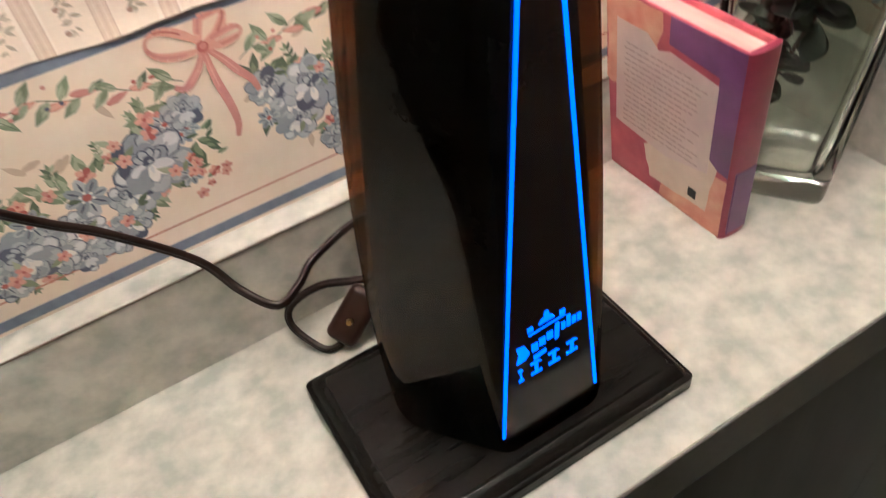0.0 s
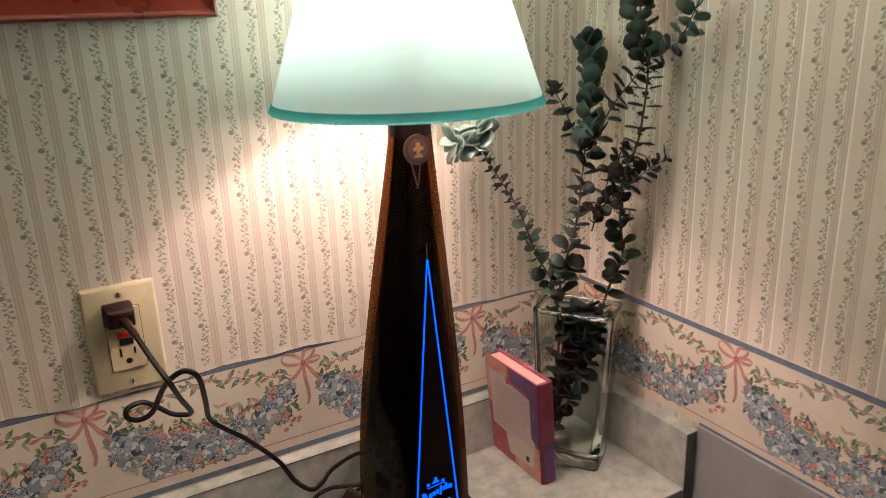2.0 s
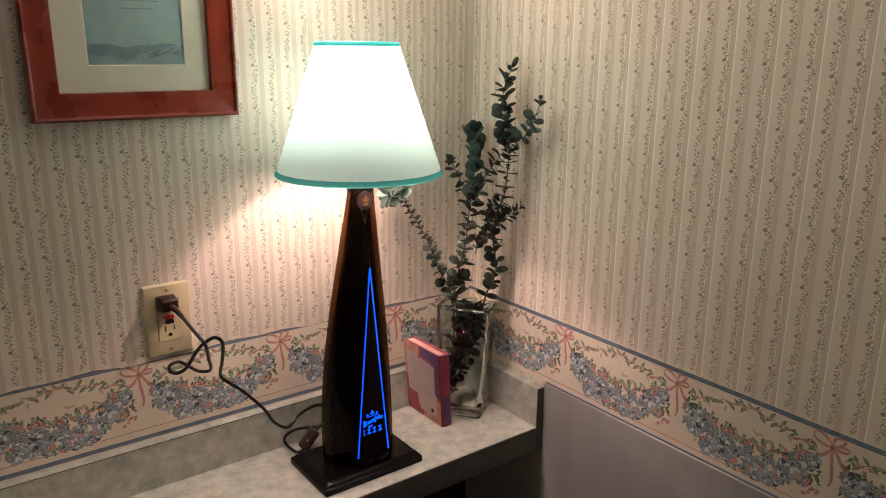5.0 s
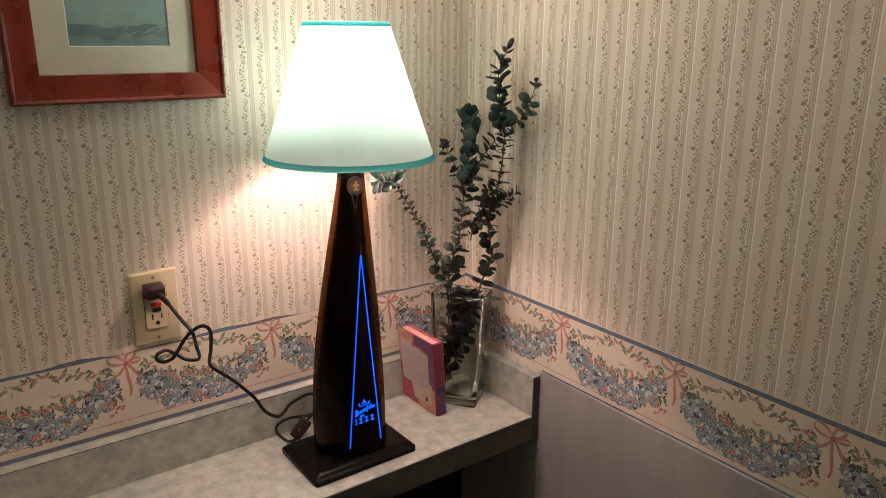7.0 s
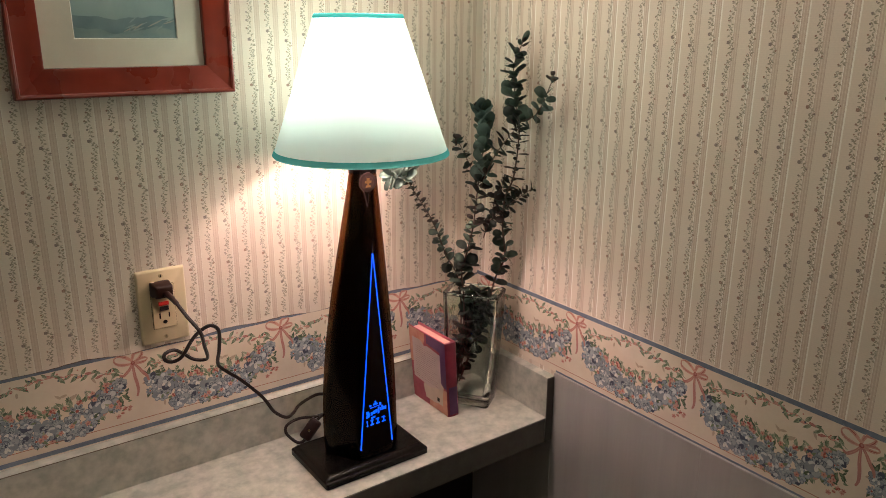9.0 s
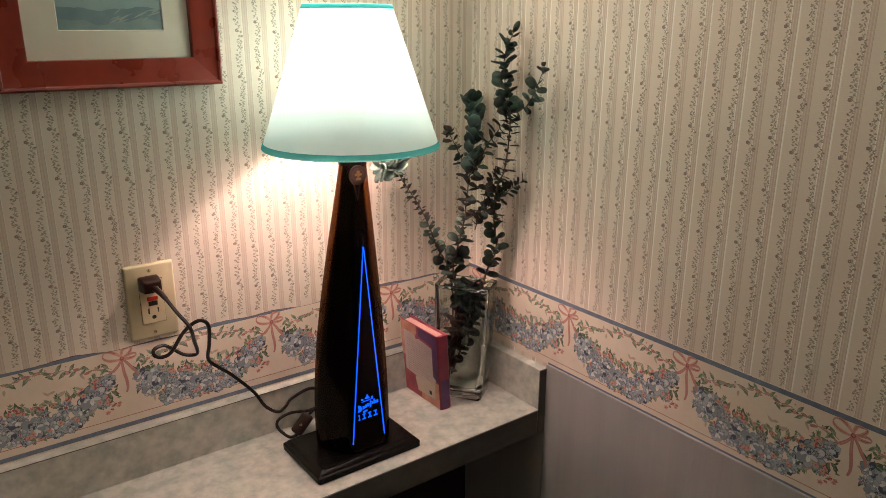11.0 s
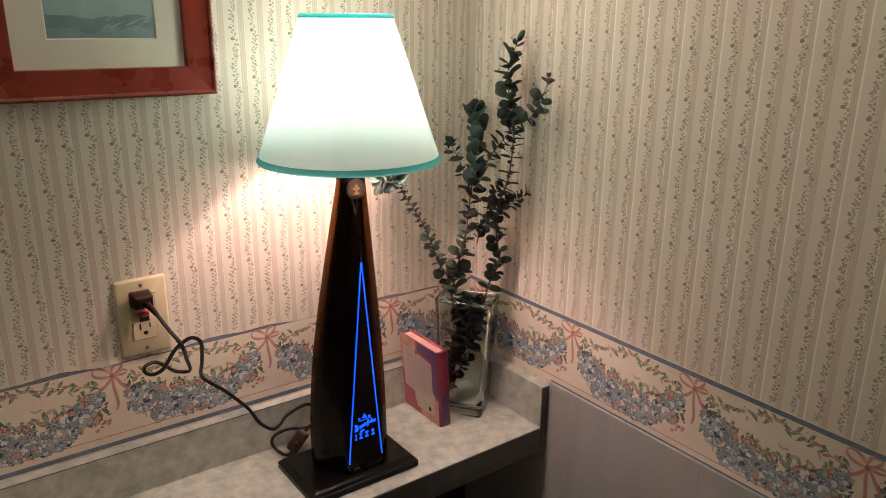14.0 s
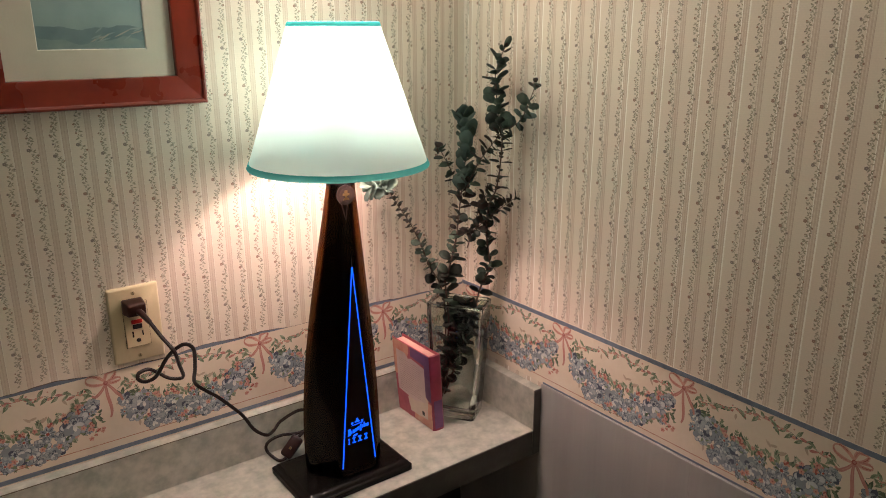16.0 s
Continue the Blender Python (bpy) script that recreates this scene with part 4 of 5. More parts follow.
route = [(-0.599, -0.038, 1.207), (-0.595, -0.052, 1.202), (-0.586, -0.078, 1.183), (-0.577, -0.0995, 1.166), (-0.566, -0.076, 1.134), (-0.5535, -0.046, 1.102), (-0.556, -0.035, 1.0935), (-0.570, -0.029, 1.096), (-0.585, -0.027, 1.109),
         (-0.597, -0.028, 1.1175), (-0.611, -0.032, 1.1165), (-0.613, -0.036, 1.109), (-0.603, -0.037, 1.1035), (-0.590, -0.043, 1.111), (-0.580, -0.066, 1.143), (-0.572, -0.088, 1.164), (-0.560, -0.096, 1.171),
         (-0.549, -0.094, 1.159), (-0.541, -0.064, 1.118), (-0.533, -0.028, 1.077), (-0.5155, -0.0245, 1.056), (-0.497, -0.0235, 1.038), (-0.464, -0.0245, 0.998), (-0.450, -0.034, 0.972), (-0.436, -0.050, 0.964),
         (-0.420, -0.044, 0.965), (-0.404, -0.036, 0.972), (-0.366, -0.025, 0.974), (-0.345, -0.033, 0.966), (-0.350, -0.044, 0.950), (-0.378, -0.046, 0.946), (-0.405, -0.031, 0.943), (-0.426, -0.028, 0.936),
         (-0.431, -0.034, 0.925), (-0.421, -0.052, 0.9135), (-0.411, -0.057, 0.9145), (-0.407, -0.056, 0.919)]


def twin_cable(points, steps):
    """Two wires side by side in one sheath."""
    rings, line = tube_rings(points, 0.0028, 16, steps)
    shaped = []
    for ring, p in zip(rings, line):
        shaped.append([p + (v - p) * (0.60 + 0.40 * abs(math.cos(2 * math.pi * k / 16)) ** 0.8) for k, v in enumerate(ring)])
    return loft(shaped)


cord_part("cable", twin_cable(route, 6), cord_brown)
cord_part("cable", twin_cable([(-0.384, -0.052, 0.941), (-0.368, -0.052, 0.949), (-0.352, -0.060, 0.950), (-0.343, -0.074, 0.944)], 5), cord_brown)
# plug: a tapered block with a strain relief
plug_rings = []
for d, hx, hz, dx, dz in ((0.0082, 0.0128, 0.0098, 0.0, 0.0), (0.0092, 0.0142, 0.0108, 0, 0), (0.0170, 0.0142, 0.0108, 0, 0), (0.0185, 0.0132, 0.0100, 0, 0), (0.0285, 0.0128, 0.0095, 0.001, -0.0005), (0.0310, 0.0112, 0.0080, 0.0015, -0.001), (0.0318, 0.0095, 0.0065, 0.0015, -0.001)):
    plug_rings.append([(-0.603 + dx + u, -d, 1.211 + dz + v) for u, v, _ in rounded_rect(hx, hz, 0, min(hx, hz) * 0.25)][::-1])
plug = cord_part("plug", loft(plug_rings), switch_brown, None, "dark brown moulded plug")
rings, _ = tube_rings([(-0.6000, -0.030, 1.208), (-0.597, -0.042, 1.205), (-0.5935, -0.056, 1.199)], (0.0050, 0.0034), 10, 4)
cord_part("strain_relief", loft(rings), switch_brown, plug)
# rotary switch, lying on its side against the base
axis = Vector((0.74, 0.10, 0.66)).normalized()
front = (Vector((-0.10, -0.30, 0.34)) - axis * axis.dot(Vector((-0.10, -0.30, 0.34)))).normalized()
turn = Matrix.Translation((-0.3960, -0.0540, 0.9300)) @ Matrix((axis, -front, axis.cross(-front))).transposed().to_4x4()
ball = box(-0.0190, -0.0065, -0.0105, 0.0190, 0.0065, 0.0105, 0.0048, 4)
bmesh.ops.transform(ball, matrix=turn, verts=ball.verts[:])
toggle = cord_part("switch", ball, switch_brown, None, "brown inline switch")
stud = bmesh.new()
bmesh.ops.create_cone(stud, cap_ends=True, segments=12, radius1=0.0026, radius2=0.0018, depth=0.006, matrix=turn @ pose(-0.003, -0.0065, 0.0, 90))
cord_part("rivet", stud, medal_gold, toggle, "small metal rivet")

# ---- the framed print ----
frame_thing = thing("picture_frame", (-0.610, 0, 1.65), "red mahogany picture frame with cream mat and blue print", "picture")
FX0, FX1, FZ0, FZ1 = -0.7520, -0.4715, 1.4885, 1.838


def frame_part(name, bm, material, parent=None, label="", smooth=False):
    bmesh.ops.transform(bm, matrix=Matrix.Translation((0.610, 0, -1.65)), verts=bm.verts[:])
    return part(name, bm, material, parent or frame_thing, label, smooth)


moulding = [(0.0, 0.0008), (0.0, 0.0205), (0.0010, 0.0225), (0.0030, 0.0232), (0.0052, 0.0222), (0.0064, 0.0196), (0.0090, 0.0188), (0.0250, 0.0172), (0.0358, 0.0168), (0.0373, 0.0160), (0.0379, 0.0120), (0.0379, 0.0040)]
corners = [((FX0, FZ0), (1, 1)), ((FX1, FZ0), (-1, 1)), ((FX1, FZ1), (-1, -1)), ((FX0, FZ1), (1, -1))]
for i in range(4):
    (a, da), (b, db) = corners[i], corners[(i + 1) % 4]
    bm = bmesh.new()
    row_a = [bm.verts.new((a[0] + da[0] * s, -d, a[1] + da[1] * s)) for s, d in moulding]
    row_b = [bm.verts.new((b[0] + db[0] * s, -d, b[1] + db[1] * s)) for s, d in moulding]
    for k in range(len(moulding) - 1):
        bm.faces.new((row_a[k], row_b[k], row_b[k + 1], row_a[k + 1]))
    bm.faces.new(row_a)
    bm.faces.new(row_b[::-1])
    bmesh.ops.recalc_face_normals(bm, faces=bm.faces[:])
    frame_part("rail", bm, mahogany, None, "", True)
MX0, MX1, MZ0, MZ1 = -0.6730, -0.5440, 1.5630, 1.765
IX0, IX1, IZ0, IZ1 = FX0 + 0.033, FX1 - 0.033, FZ0 + 0.033, FZ1 - 0.033
bm = bmesh.new()
outer = [bm.verts.new((x, -0.0075, z)) for x, z in ((IX0, IZ0), (IX1, IZ0), (IX1, IZ1), (IX0, IZ1))]
inner = [bm.verts.new((x, -0.0075, z)) for x, z in ((MX0 - 0.001, MZ0 - 0.001), (MX1 + 0.001, MZ0 - 0.001), (MX1 + 0.001, MZ1 + 0.001), (MX0 - 0.001, MZ1 + 0.001))]
deep = [bm.verts.new((x, -0.0060, z)) for x, z in ((MX0, MZ0), (MX1, MZ0), (MX1, MZ1), (MX0, MZ1))]
for k in range(4):
    j = (k + 1) % 4
    bm.faces.new((outer[k], outer[j], inner[j], inner[k]))
    bm.faces.new((inner[k], inner[j], deep[j], deep[k])).material_index = 1
frame_part("mat", bm, [mat_board, bevel_white], None, "cream mat board")
picture = frame_part("print", box(MX0 - 0.01, -0.0055, MZ0 - 0.01, MX1 + 0.01, -0.0015, MZ1 + 0.01), sea_sky, None, "misty blue-green seascape print")


def on_print(u, v, w):
    return (MX0 + u, -0.0055 - w, MZ0 + v)


def ridge(name, height, wave, seed, layer, material):
    """A band of brushed colour along the foot of the print, with a rolling upper edge."""
    r = random.Random(seed)
    shift, width = r.uniform(0, 6), MX1 - MX0
    top = [(width * k / 24, height + wave * (math.sin(k * 0.33 + shift) + 0.45 * math.sin(k * 0.9 + 2 * shift)) + r.uniform(-0.0006, 0.0006)) for k in range(24, -1, -1)]
    frame_part(name, outline([(0, 0), (width, 0)] + top, 0.00012 * layer, 0.00012 * layer + 0.0001, on_print), material, picture)


ridge("hill", 0.0265, 0.0022, 3, 0, sea_hill)
ridge("shore", 0.0105, 0.0034, 8, 1, sea_shore)
rng = random.Random(31)
for k in range(12):
    u, v, a, w = rng.uniform(0.060, 0.118), rng.uniform(0.006, 0.024), rng.uniform(0.1, 0.9), rng.uniform(0.010, 0.024)
    c, d = math.cos(a), math.sin(a)
    stroke = [(0, 0), (0.4, 0.0011), (0.8, 0.0009), (1, 0), (0.6, -0.0009), (0.2, -0.0006)]
    points = [(min(0.1285, u + w * p * c - q * d), min(0.031, v + w * p * d + q * c)) for p, q in stroke]
    frame_part("brush_stroke", outline(points, 0.00024 + 0.00004 * k, 0.00030 + 0.00004 * k, on_print), sea_wash if k % 3 else sea_sand, picture)
for v, u0, u1 in ((0.0745, 0.046, 0.092), (0.0850, 0.036, 0.098), (0.0955, 0.042, 0.090), (0.1060, 0.038, 0.096), (0.1165, 0.044, 0.094)):
    u = u0
    rng = random.Random(int(v * 10000))
    while u < u1:
        w = rng.uniform(0.003, 0.008)
        frame_part("text_bar", outline([(u, v), (u + w, v), (u + w, v + 0.0014), (u, v + 0.0014)], 0.0, 0.0001, on_print), ink_grey, picture)
        u += w + 0.0016

# ---- the book, standing beside the vase ----
book = thing("book", (-0.150, -0.070, COUNTER), "small crimson and purple hardback gift book standing upright", "book")
BH, BT, BW = 0.1475, 0.0235, 0.1125
lean = Matrix(((1, 0, -0.095, -0.150), (0, 1, -0.045, -0.070), (0, 0, 1, COUNTER + 0.0003), (0, 0, 0, 1)))
local = Matrix.Translation((0.150, 0.070, -COUNTER)) @ lean


def book_part(name, bm, material, parent=None, label="", smooth=False):
    bmesh.ops.transform(bm, matrix=local, verts=bm.verts[:])
    return part(name, bm, material, parent or book, label, smooth)


hx, hy = BT / 2, BW / 2
cover_back = book_part("cover", box(-hx, -hy, 0, -hx + 0.0026, hy, BH, 0.0006, 1), cover_red, None, "crimson back cover")
book_part("cover", box(hx - 0.0026, -hy, 0, hx, hy, BH, 0.0006, 1), cover_red, None, "crimson front cover")
spine_ring = []
for z in (0.0, BH):
    ring = []
    for k in range(9):
        a = math.pi * k / 8
        ring.append((-hx * math.cos(a), -hy - 0.0030 * math.sin(a), z))
    ring += [(hx, -hy + 0.002, z), (-hx, -hy + 0.002, z)]
    spine_ring.append(ring)
book_part("spine", loft(spine_ring), cover_spine, None, "deep red spine", True)
book_part("page_block", box(-hx + 0.0027, -hy + 0.0022, 0.004, hx - 0.0027, hy - 0.004, BH - 0.0045), page_pink, None, "pink page edges")


def on_cover(u, v, w):
    """u: from the fore edge to the spine, v: height."""
    return (-hx - w, hy - u, v)


def cover_shape(name, points, material, layer, label=""):
    book_part(name, outline(points, 0.0002 * layer - 0.0002, 0.0002 * layer, on_cover), material, cover_back, label)


def wavy(points, seed, amount=0.0016):
    r = random.Random(seed)
    out = []
    for (u0, v0), (u1, v1) in zip(points, points[1:] + points[:1]):
        for k in range(4):
            f = k / 4
            out.append((min(BW - 0.0005, max(0.0005, u0 + (u1 - u0) * f + r.uniform(-amount, amount))), min(BH - 0.0005, max(0.0005, v0 + (v1 - v0) * f + r.uniform(-amount, amount)))))
    return out


cover_shape("collage", wavy([(0.001, 0.075), (0.020, 0.078), (0.045, 0.10), (0.050, 0.1465), (0.001, 0.1465)], 1), cover_orange, 1, "orange collage paper")
cover_shape("collage", wavy([(0.055, 0.001), (0.112, 0.001), (0.112, 0.052), (0.080, 0.052), (0.060, 0.030)], 2), cover_orange, 1, "orange collage paper")
cover_shape("collage", [(0.056, 0.128), (0.056, 0.147), (0.1122, 0.147), (0.1122, 0.056), (0.096, 0.058), (0.096, 0.124)], cover_purple, 2, "purple collage paper")
cover_shape("collage", wavy([(0.040, 0.040), (0.046, 0.014), (0.098, 0.016), (0.103, 0.058), (0.080, 0.070)], 4, 0.001), cover_cream, 3, "cream collage paper")
cover_shape("text_panel", [(0.011, 0.046), (0.011, 0.128), (0.038, 0.128), (0.048, 0.120), (0.058, 0.1235), (0.0965, 0.1185), (0.0965, 0.050), (0.060, 0.041)], cover_lilac, 4, "pale text panel")
rng = random.Random(77)
lines = bmesh.new()
for k in range(16):
    v, u = 0.113 - 0.0042 * k, 0.018 + rng.uniform(0, 0.003)
    stop = rng.uniform(0.070, 0.091)
    while u < stop:
        w = rng.uniform(0.002, 0.007)
        quad = [lines.verts.new(on_cover(p, q, 0.00090)) for p, q in ((u, v), (min(u + w, 0.092), v), (min(u + w, 0.092), v + 0.0008), (u, v + 0.0008))]
        lines.faces.new(quad)
        u += w + 0.0012
tagged(book_part("small_print", lines, ink_brown, cover_back, "lines of unreadable small print"), kind="stuff")
cover_shape("spot", [(0.083, 0.021), (0.090, 0.021), (0.090, 0.029), (0.083, 0.029)], ink_black, 5, "small black mark")
book_part("spine_band", box(-0.0085, -hy - 0.0033, 0.004, 0.0085, -hy - 0.0020, 0.060, 0.0004, 1), cover_purple, None, "purple band on the spine")
rings, _ = tube_rings([(-0.002, hy - 0.002, 0.052), (-0.012, hy + 0.003, 0.044), (-0.0135, hy + 0.004, 0.036)], 0.0006, 5, 4)
book_part("ribbon", loft(rings), cover_red, None, "thin ribbon marker")

# ---- glass vase ----
vase = thing("glass_vase", (-0.086, -0.098, COUNTER), "clear rectangular glass vase holding dried eucalyptus", "vase")


def vase_ring(hu, hv, z, corner, cx, cy):
    c, s = math.cos(radians(-56)), math.sin(radians(-56))
    return [(cx + u * c - v * s, cy + u * s + v * c, z) for u, v, _ in rounded_rect(hu, hv, 0, corner, 0, 0, 4)]


def vase_at(z, inset, corner):
    f = z / 0.219
    return vase_ring(0.0415 + 0.0100 * f - inset, 0.0285 + 0.0035 * f - inset, z, corner, -0.002 * (1 - f) + 0.003 * f, 0.001)


outside = [(0.0004, 0.004, 0.005), (0.0012, 0.0018, 0.006), (0.0032, 0.0005, 0.007), (0.0070, 0.0, 0.008), (0.06, 0.0, 0.008), (0.12, 0.0, 0.008), (0.18, 0.0, 0.008), (0.2125, 0.0, 0.008)]
inside = [(0.2125, 0.0053, 0.006), (0.12, 0.0056, 0.007), (0.05, 0.0062, 0.009), (0.026, 0.0075, 0.011), (0.0185, 0.0105, 0.010), (0.0150, 0.0165, 0.006)]
part("body", loft([vase_at(z, i, c) for z, i, c in outside + inside]), vase_wall, vase, "thick clear glass with a heavy foot", True).visible_shadow = False
lip = [(0.2127, 0.0, 0.008), (0.2164, 0.0, 0.008), (0.2178, 0.0007, 0.0075), (0.2185, 0.0020, 0.006), (0.2185, 0.0034, 0.005), (0.2174, 0.0047, 0.005), (0.2127, 0.0053, 0.006), (0.2127, 0.0, 0.008)]
part("rim", loft([vase_at(z, i, c) for z, i, c in lip], False), vase_wall, vase, "polished glass rim", True).visible_shadow = False

# ---- eucalyptus stems ----
plant = thing("eucalyptus_bunch", (-0.071, -0.080, COUNTER + 0.016), "dried eucalyptus stems with round grey-green leaves", "plant")
px, py, pz = 0.071, 0.080, -(COUNTER + 0.016)


def leaf_mesh(name, long, cup, material, seed):
    r = random.Random(seed)
    verts, faces = [(0, 0, 0)], []
    rim = 12
    for k in range(rim):
        a = 2 * math.pi * k / rim
        u = 0.5 - 0.5 * math.cos(a)
        w = 0.5 * math.sin(a) * (0.92 + r.uniform(-0.05, 0.05))
        verts.append((u * long, w, cup * (abs(w) * 1.2 + 0.5 * u * u) + r.uniform(-0.02, 0.02)))
    verts.append((0.5 * long, 0, cup * 0.1))
    verts = verts[1:]
    for k in range(rim):
        faces.append((k, (k + 1) % rim, rim))
    n = len(verts)
    verts += [(x, y, z - 0.035) for x, y, z in verts]
    faces += [(b + n, a + n, c + n) for a, b, c in faces]
    for k in range(rim):
        faces.append((k, k + n, (k + 1) % rim + n, (k + 1) % rim))
    mesh = bpy.data.meshes.new(name)
    mesh.from_pydata(verts, [], faces)
    mesh.materials.append(material)
    mesh.polygons.foreach_set("use_smooth", [True] * len(mesh.polygons))
    return mesh


ROUND = [[leaf_mesh("leaf", 1.0, 0.25 + 0.15 * v, m, 10 * k + v) for v in range(2)] for k, m in enumerate(LEAVES)]
SLIM = [leaf_mesh("leaf", 1.9, 0.3, m, 90 + k) for k, m in enumerate(LEAVES)]
leaf_rng = random.Random(2024)


def stem(points, radius, sections, parent=None):
    """A stem through the points; sections: from, to (along it), leaf pairs, size, kinds, slim share, how far they spread."""
    pts = [(x + px, y + py, z + pz) for x, y, z in points]
    rings, line = tube_rings(pts, radius, 6, 5)
    ob = part("stem", loft(rings), stem_brown, plant, "", True)
    for start, end, pairs, size, kinds, slim, spread in sections:
        for k in range(pairs):
            f = start + (end - start) * (k + leaf_rng.uniform(0.2, 0.8)) / pairs
            i = min(int(f * (len(line) - 1)), len(line) - 2)
            place, way = line[i].lerp(line[i + 1], f * (len(line) - 1) - i), (line[i + 1] - line[i]).normalized()
            side = way.orthogonal().normalized()
            side.rotate(Matrix.Rotation((k % 2) * 1.57 + leaf_rng.uniform(-0.5, 0.5), 3, way))
            for sign in (1, -1):
                out = (side * sign + way * leaf_rng.uniform(-0.1, 0.9) * (1.2 - spread)).normalized()
                loose = 0.45 if spread >= 1.0 else 0.75
                if spread < 0.35:
                    # leaves pressed upward against the stem, like scales
                    out = (side * sign + way * leaf_rng.uniform(1.1, 2.0)).normalized()
                face = (side * sign + Vector([leaf_rng.uniform(-0.4, 0.4) for _ in range(3)])).normalized() if spread < 0.35 else (way * 0.8 + side * sign * -0.3 + Vector([leaf_rng.uniform(-loose, loose) for _ in range(3)])).normalized()
                across = face.cross(out).normalized()
                face = out.cross(across)
                kind = leaf_rng.choice(kinds)
                mesh = SLIM[kind] if leaf_rng.random() < slim else leaf_rng.choice(ROUND[kind])
                scale = (size if size < 0.02 or 3 in kinds else size * 0.87) * leaf_rng.uniform(0.7, 1.12) * (0.72 if mesh in SLIM else 1.0)
                leaf = new("leaf", mesh)
                leaf.parent = ob
                leaf.matrix_basis = Matrix.Translation(place + out * 0.0015) @ Matrix((out, across, face)).transposed().to_4x4() @ Matrix.Scale(scale, 4)
    return ob


stem([(-0.104, -0.076, 0.943), (-0.090, -0.096, 1.05), (-0.078, -0.104, 1.09), (-0.074, -0.104, 1.130)], (0.0012, 0.0008), [(0.05, 0.95, 24, 0.026, [1, 1, 0], 0.0, 0.9)])
stem([(-0.102, -0.080, 0.985), (-0.095, -0.092, 1.05), (-0.088, -0.100, 1.09), (-0.084, -0.104, 1.125)], (0.0012, 0.0008), [(0.05, 0.98, 17, 0.027, [1, 1, 0], 0.0, 0.9)])
stem([(-0.090, -0.100, 1.015), (-0.080, -0.110, 1.06), (-0.070, -0.116, 1.09), (-0.066, -0.118, 1.120)], (0.0012, 0.0008), [(0.05, 0.98, 13, 0.027, [1, 1, 0], 0.0, 0.9)])
FOOT_A, FOOT_B, FOOT_L = (-0.101, -0.079, 0.945), (-0.106, -0.078, 0.940), (-0.102, -0.073, 0.948)
stem([FOOT_A, (-0.076, -0.108, 1.06), (-0.051, -0.116, 1.150), (-0.034, -0.120, 1.188), (-0.050, -0.130, 1.246), (-0.056, -0.140, 1.299), (-0.046, -0.150, 1.338), (-0.046, -0.160, 1.406), (-0.046, -0.156, 1.434), (-0.044, -0.143, 1.477), (-0.044, -0.140, 1.522), (-0.043, -0.161, 1.562)],
     (0.0018, 0.0007), [(0.03, 0.20, 9, 0.024, [1, 1, 0], 0.0, 0.9), (0.20, 0.36, 8, 0.023, [0, 0, 1], 0.0, 0.9), (0.36, 0.50, 10, 0.018, [1, 4, 0], 0.2, 0.9), (0.50, 0.69, 15, 0.0135, [4, 4, 1], 1.0, 1.1), (0.70, 0.95, 16, 0.0265, [1, 0, 1, 0], 0.0, 0.55), (0.93, 1.0, 3, 0.013, [0, 4], 0.5, 0.3)])
stem([(-0.046, -0.158, 1.430), (-0.043, -0.195, 1.446), (-0.043, -0.215, 1.474), (-0.041, -0.230, 1.509)], (0.0010, 0.0006), [(0.15, 0.80, 7, 0.019, [0, 2, 1, 0], 0.0, 0.8), (0.85, 1.0, 3, 0.012, [0, 4], 0.3, 0.4)])
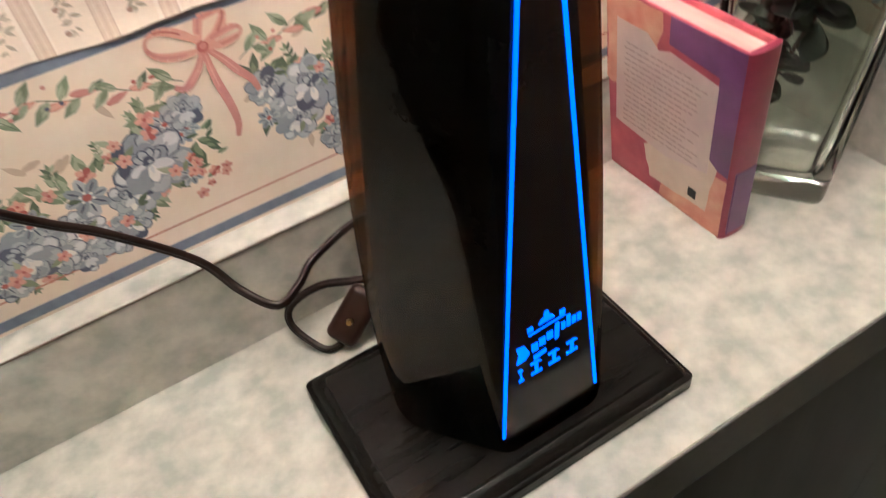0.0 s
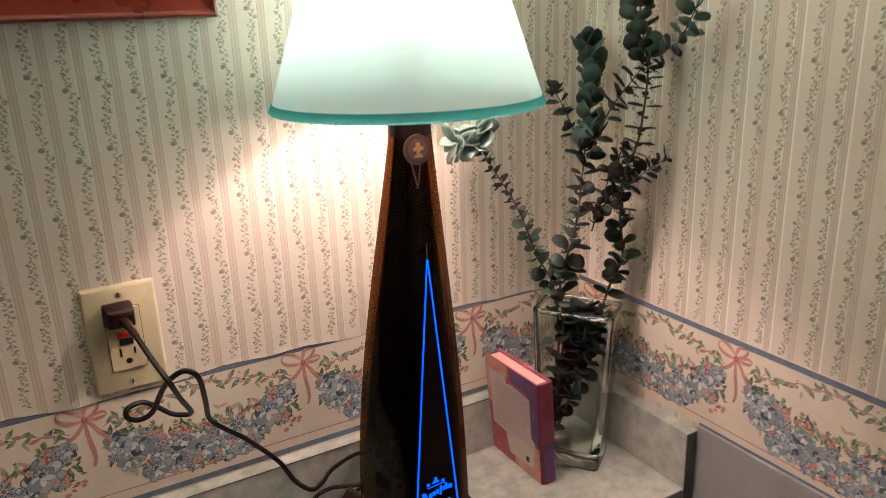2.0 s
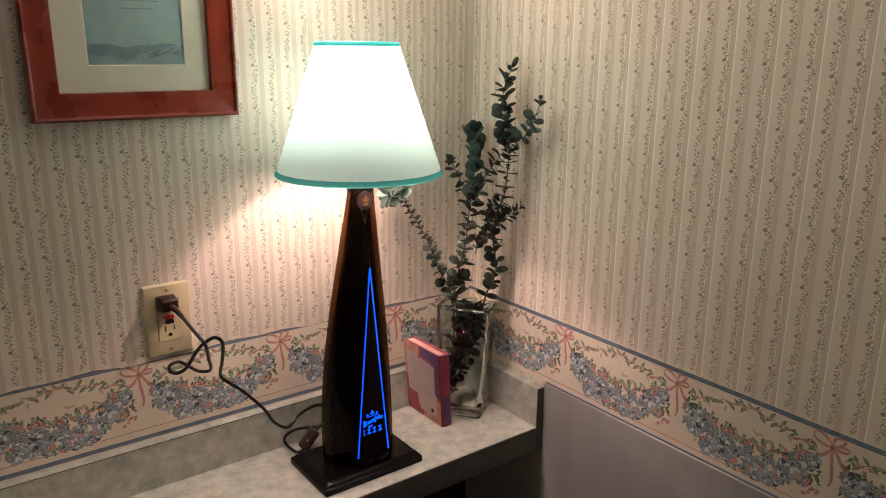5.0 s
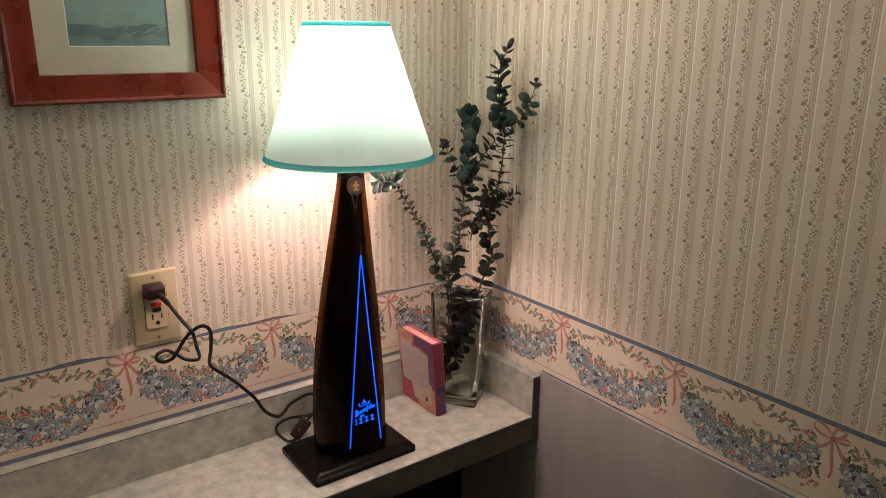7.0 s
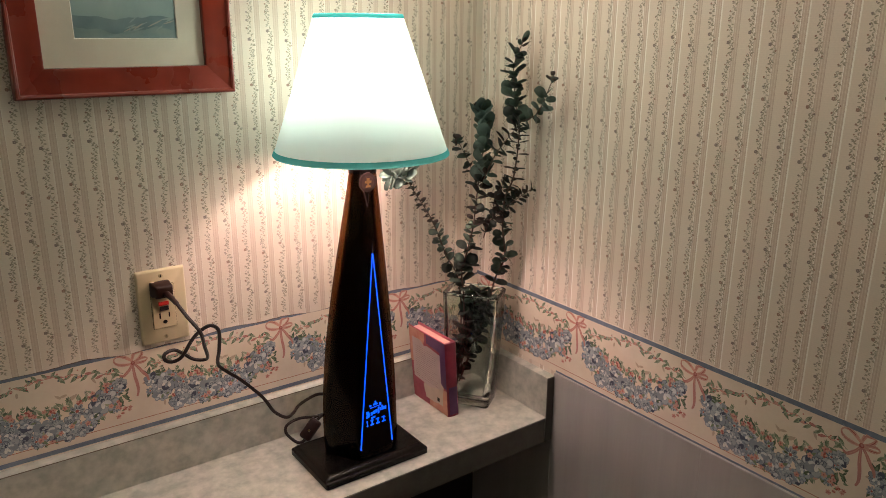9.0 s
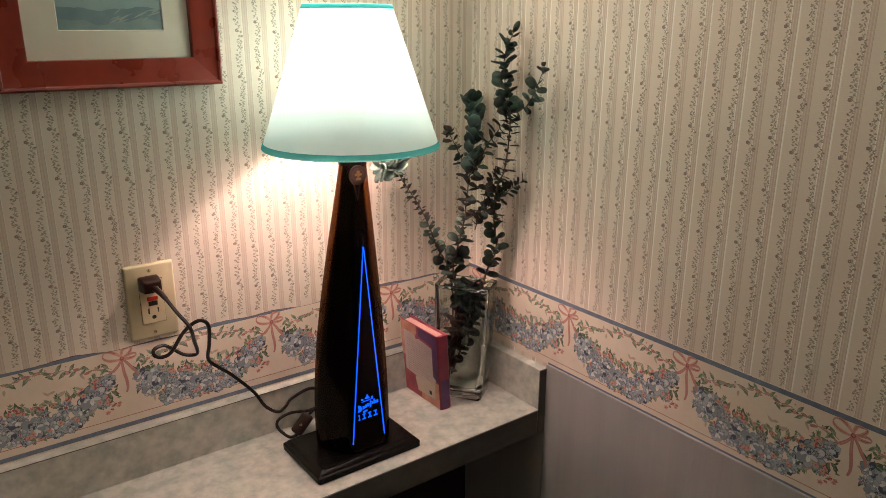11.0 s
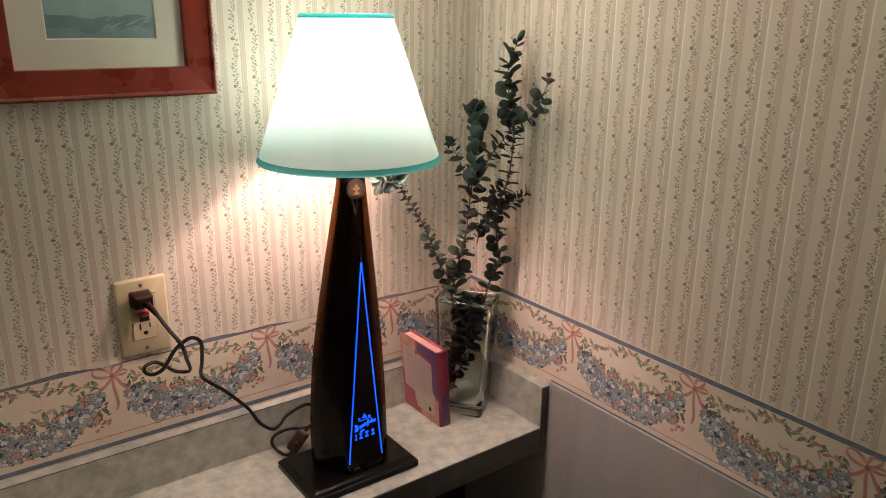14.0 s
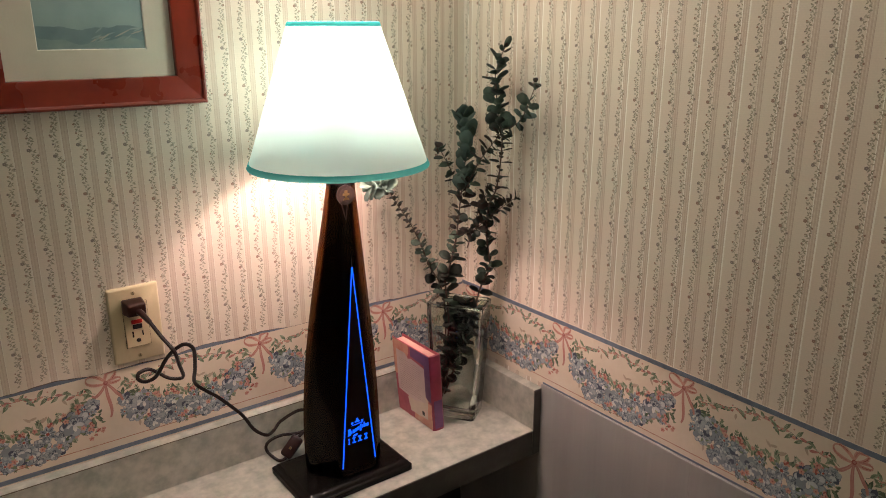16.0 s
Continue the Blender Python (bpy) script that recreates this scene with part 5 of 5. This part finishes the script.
stem([FOOT_B, (-0.100, -0.090, 1.08), (-0.116, -0.100, 1.168), (-0.118, -0.110, 1.188), (-0.116, -0.120, 1.224), (-0.111, -0.125, 1.257), (-0.103, -0.120, 1.291), (-0.080, -0.100, 1.334), (-0.058, -0.080, 1.378), (-0.046, -0.062, 1.424), (-0.047, -0.055, 1.448)],
     (0.0018, 0.0007), [(0.04, 0.42, 15, 0.024, [1, 1, 0], 0.1, 0.9), (0.42, 0.50, 3, 0.021, [0, 0], 0.0, 0.9), (0.50, 0.70, 9, 0.017, [4, 1, 4], 0.5, 0.9), (0.68, 0.97, 19, 0.0280, [2, 2, 0, 2], 0.0, 0.30), (0.96, 1.0, 2, 0.012, [4], 0.6, 0.3)])
stem([(-0.111, -0.125, 1.257), (-0.078, -0.130, 1.263), (-0.062, -0.140, 1.280), (-0.039, -0.160, 1.305), (-0.019, -0.170, 1.319)], (0.0011, 0.0005), [(0.10, 0.75, 13, 0.015, [4, 1, 1], 0.2, 0.8), (0.75, 1.0, 5, 0.010, [1, 4], 0.3, 0.6)])
stem([(-0.085, -0.110, 1.317), (-0.072, -0.128, 1.371), (-0.060, -0.150, 1.406), (-0.047, -0.165, 1.432)], (0.0010, 0.0005), [(0.05, 0.5, 7, 0.017, [1, 0, 4], 0.3, 0.8), (0.5, 1.0, 8, 0.014, [1, 1, 4], 0.9, 1.0)])
stem([(-0.080, -0.100, 1.312), (-0.093, -0.090, 1.354), (-0.108, -0.082, 1.388), (-0.113, -0.080, 1.396)], (0.0010, 0.0005), [(0.10, 0.95, 9, 0.016, [0, 1, 4, 0], 0.1, 0.8)])
stem([(-0.072, -0.105, 1.225), (-0.070, -0.118, 1.262), (-0.062, -0.125, 1.300), (-0.050, -0.135, 1.335)], (0.0010, 0.0005), [(0.1, 1.0, 9, 0.016, [1, 0, 4], 0.1, 0.8)])
stem([FOOT_L, (-0.095, -0.075, 1.08), (-0.110, -0.079, 1.155), (-0.131, -0.075, 1.195), (-0.146, -0.070, 1.237), (-0.162, -0.068, 1.270), (-0.179, -0.067, 1.296), (-0.197, -0.066, 1.323), (-0.209, -0.066, 1.345), (-0.215, -0.065, 1.359)],
     (0.0016, 0.0006), [(0.10, 0.32, 7, 0.021, [1, 1, 0], 0.0, 0.9), (0.32, 0.48, 7, 0.016, [0, 2, 0], 0.1, 0.9), (0.48, 0.84, 17, 0.0095, [4, 4, 1], 0.8, 1.1), (0.86, 1.0, 9, 0.030, [3, 3, 2], 0.0, 0.7)])
stem([(-0.203, -0.066, 1.334), (-0.222, -0.069, 1.344), (-0.242, -0.071, 1.349)], (0.0008, 0.0005), [(0.1, 1.0, 7, 0.025, [3, 3, 2], 0.0, 0.6)])
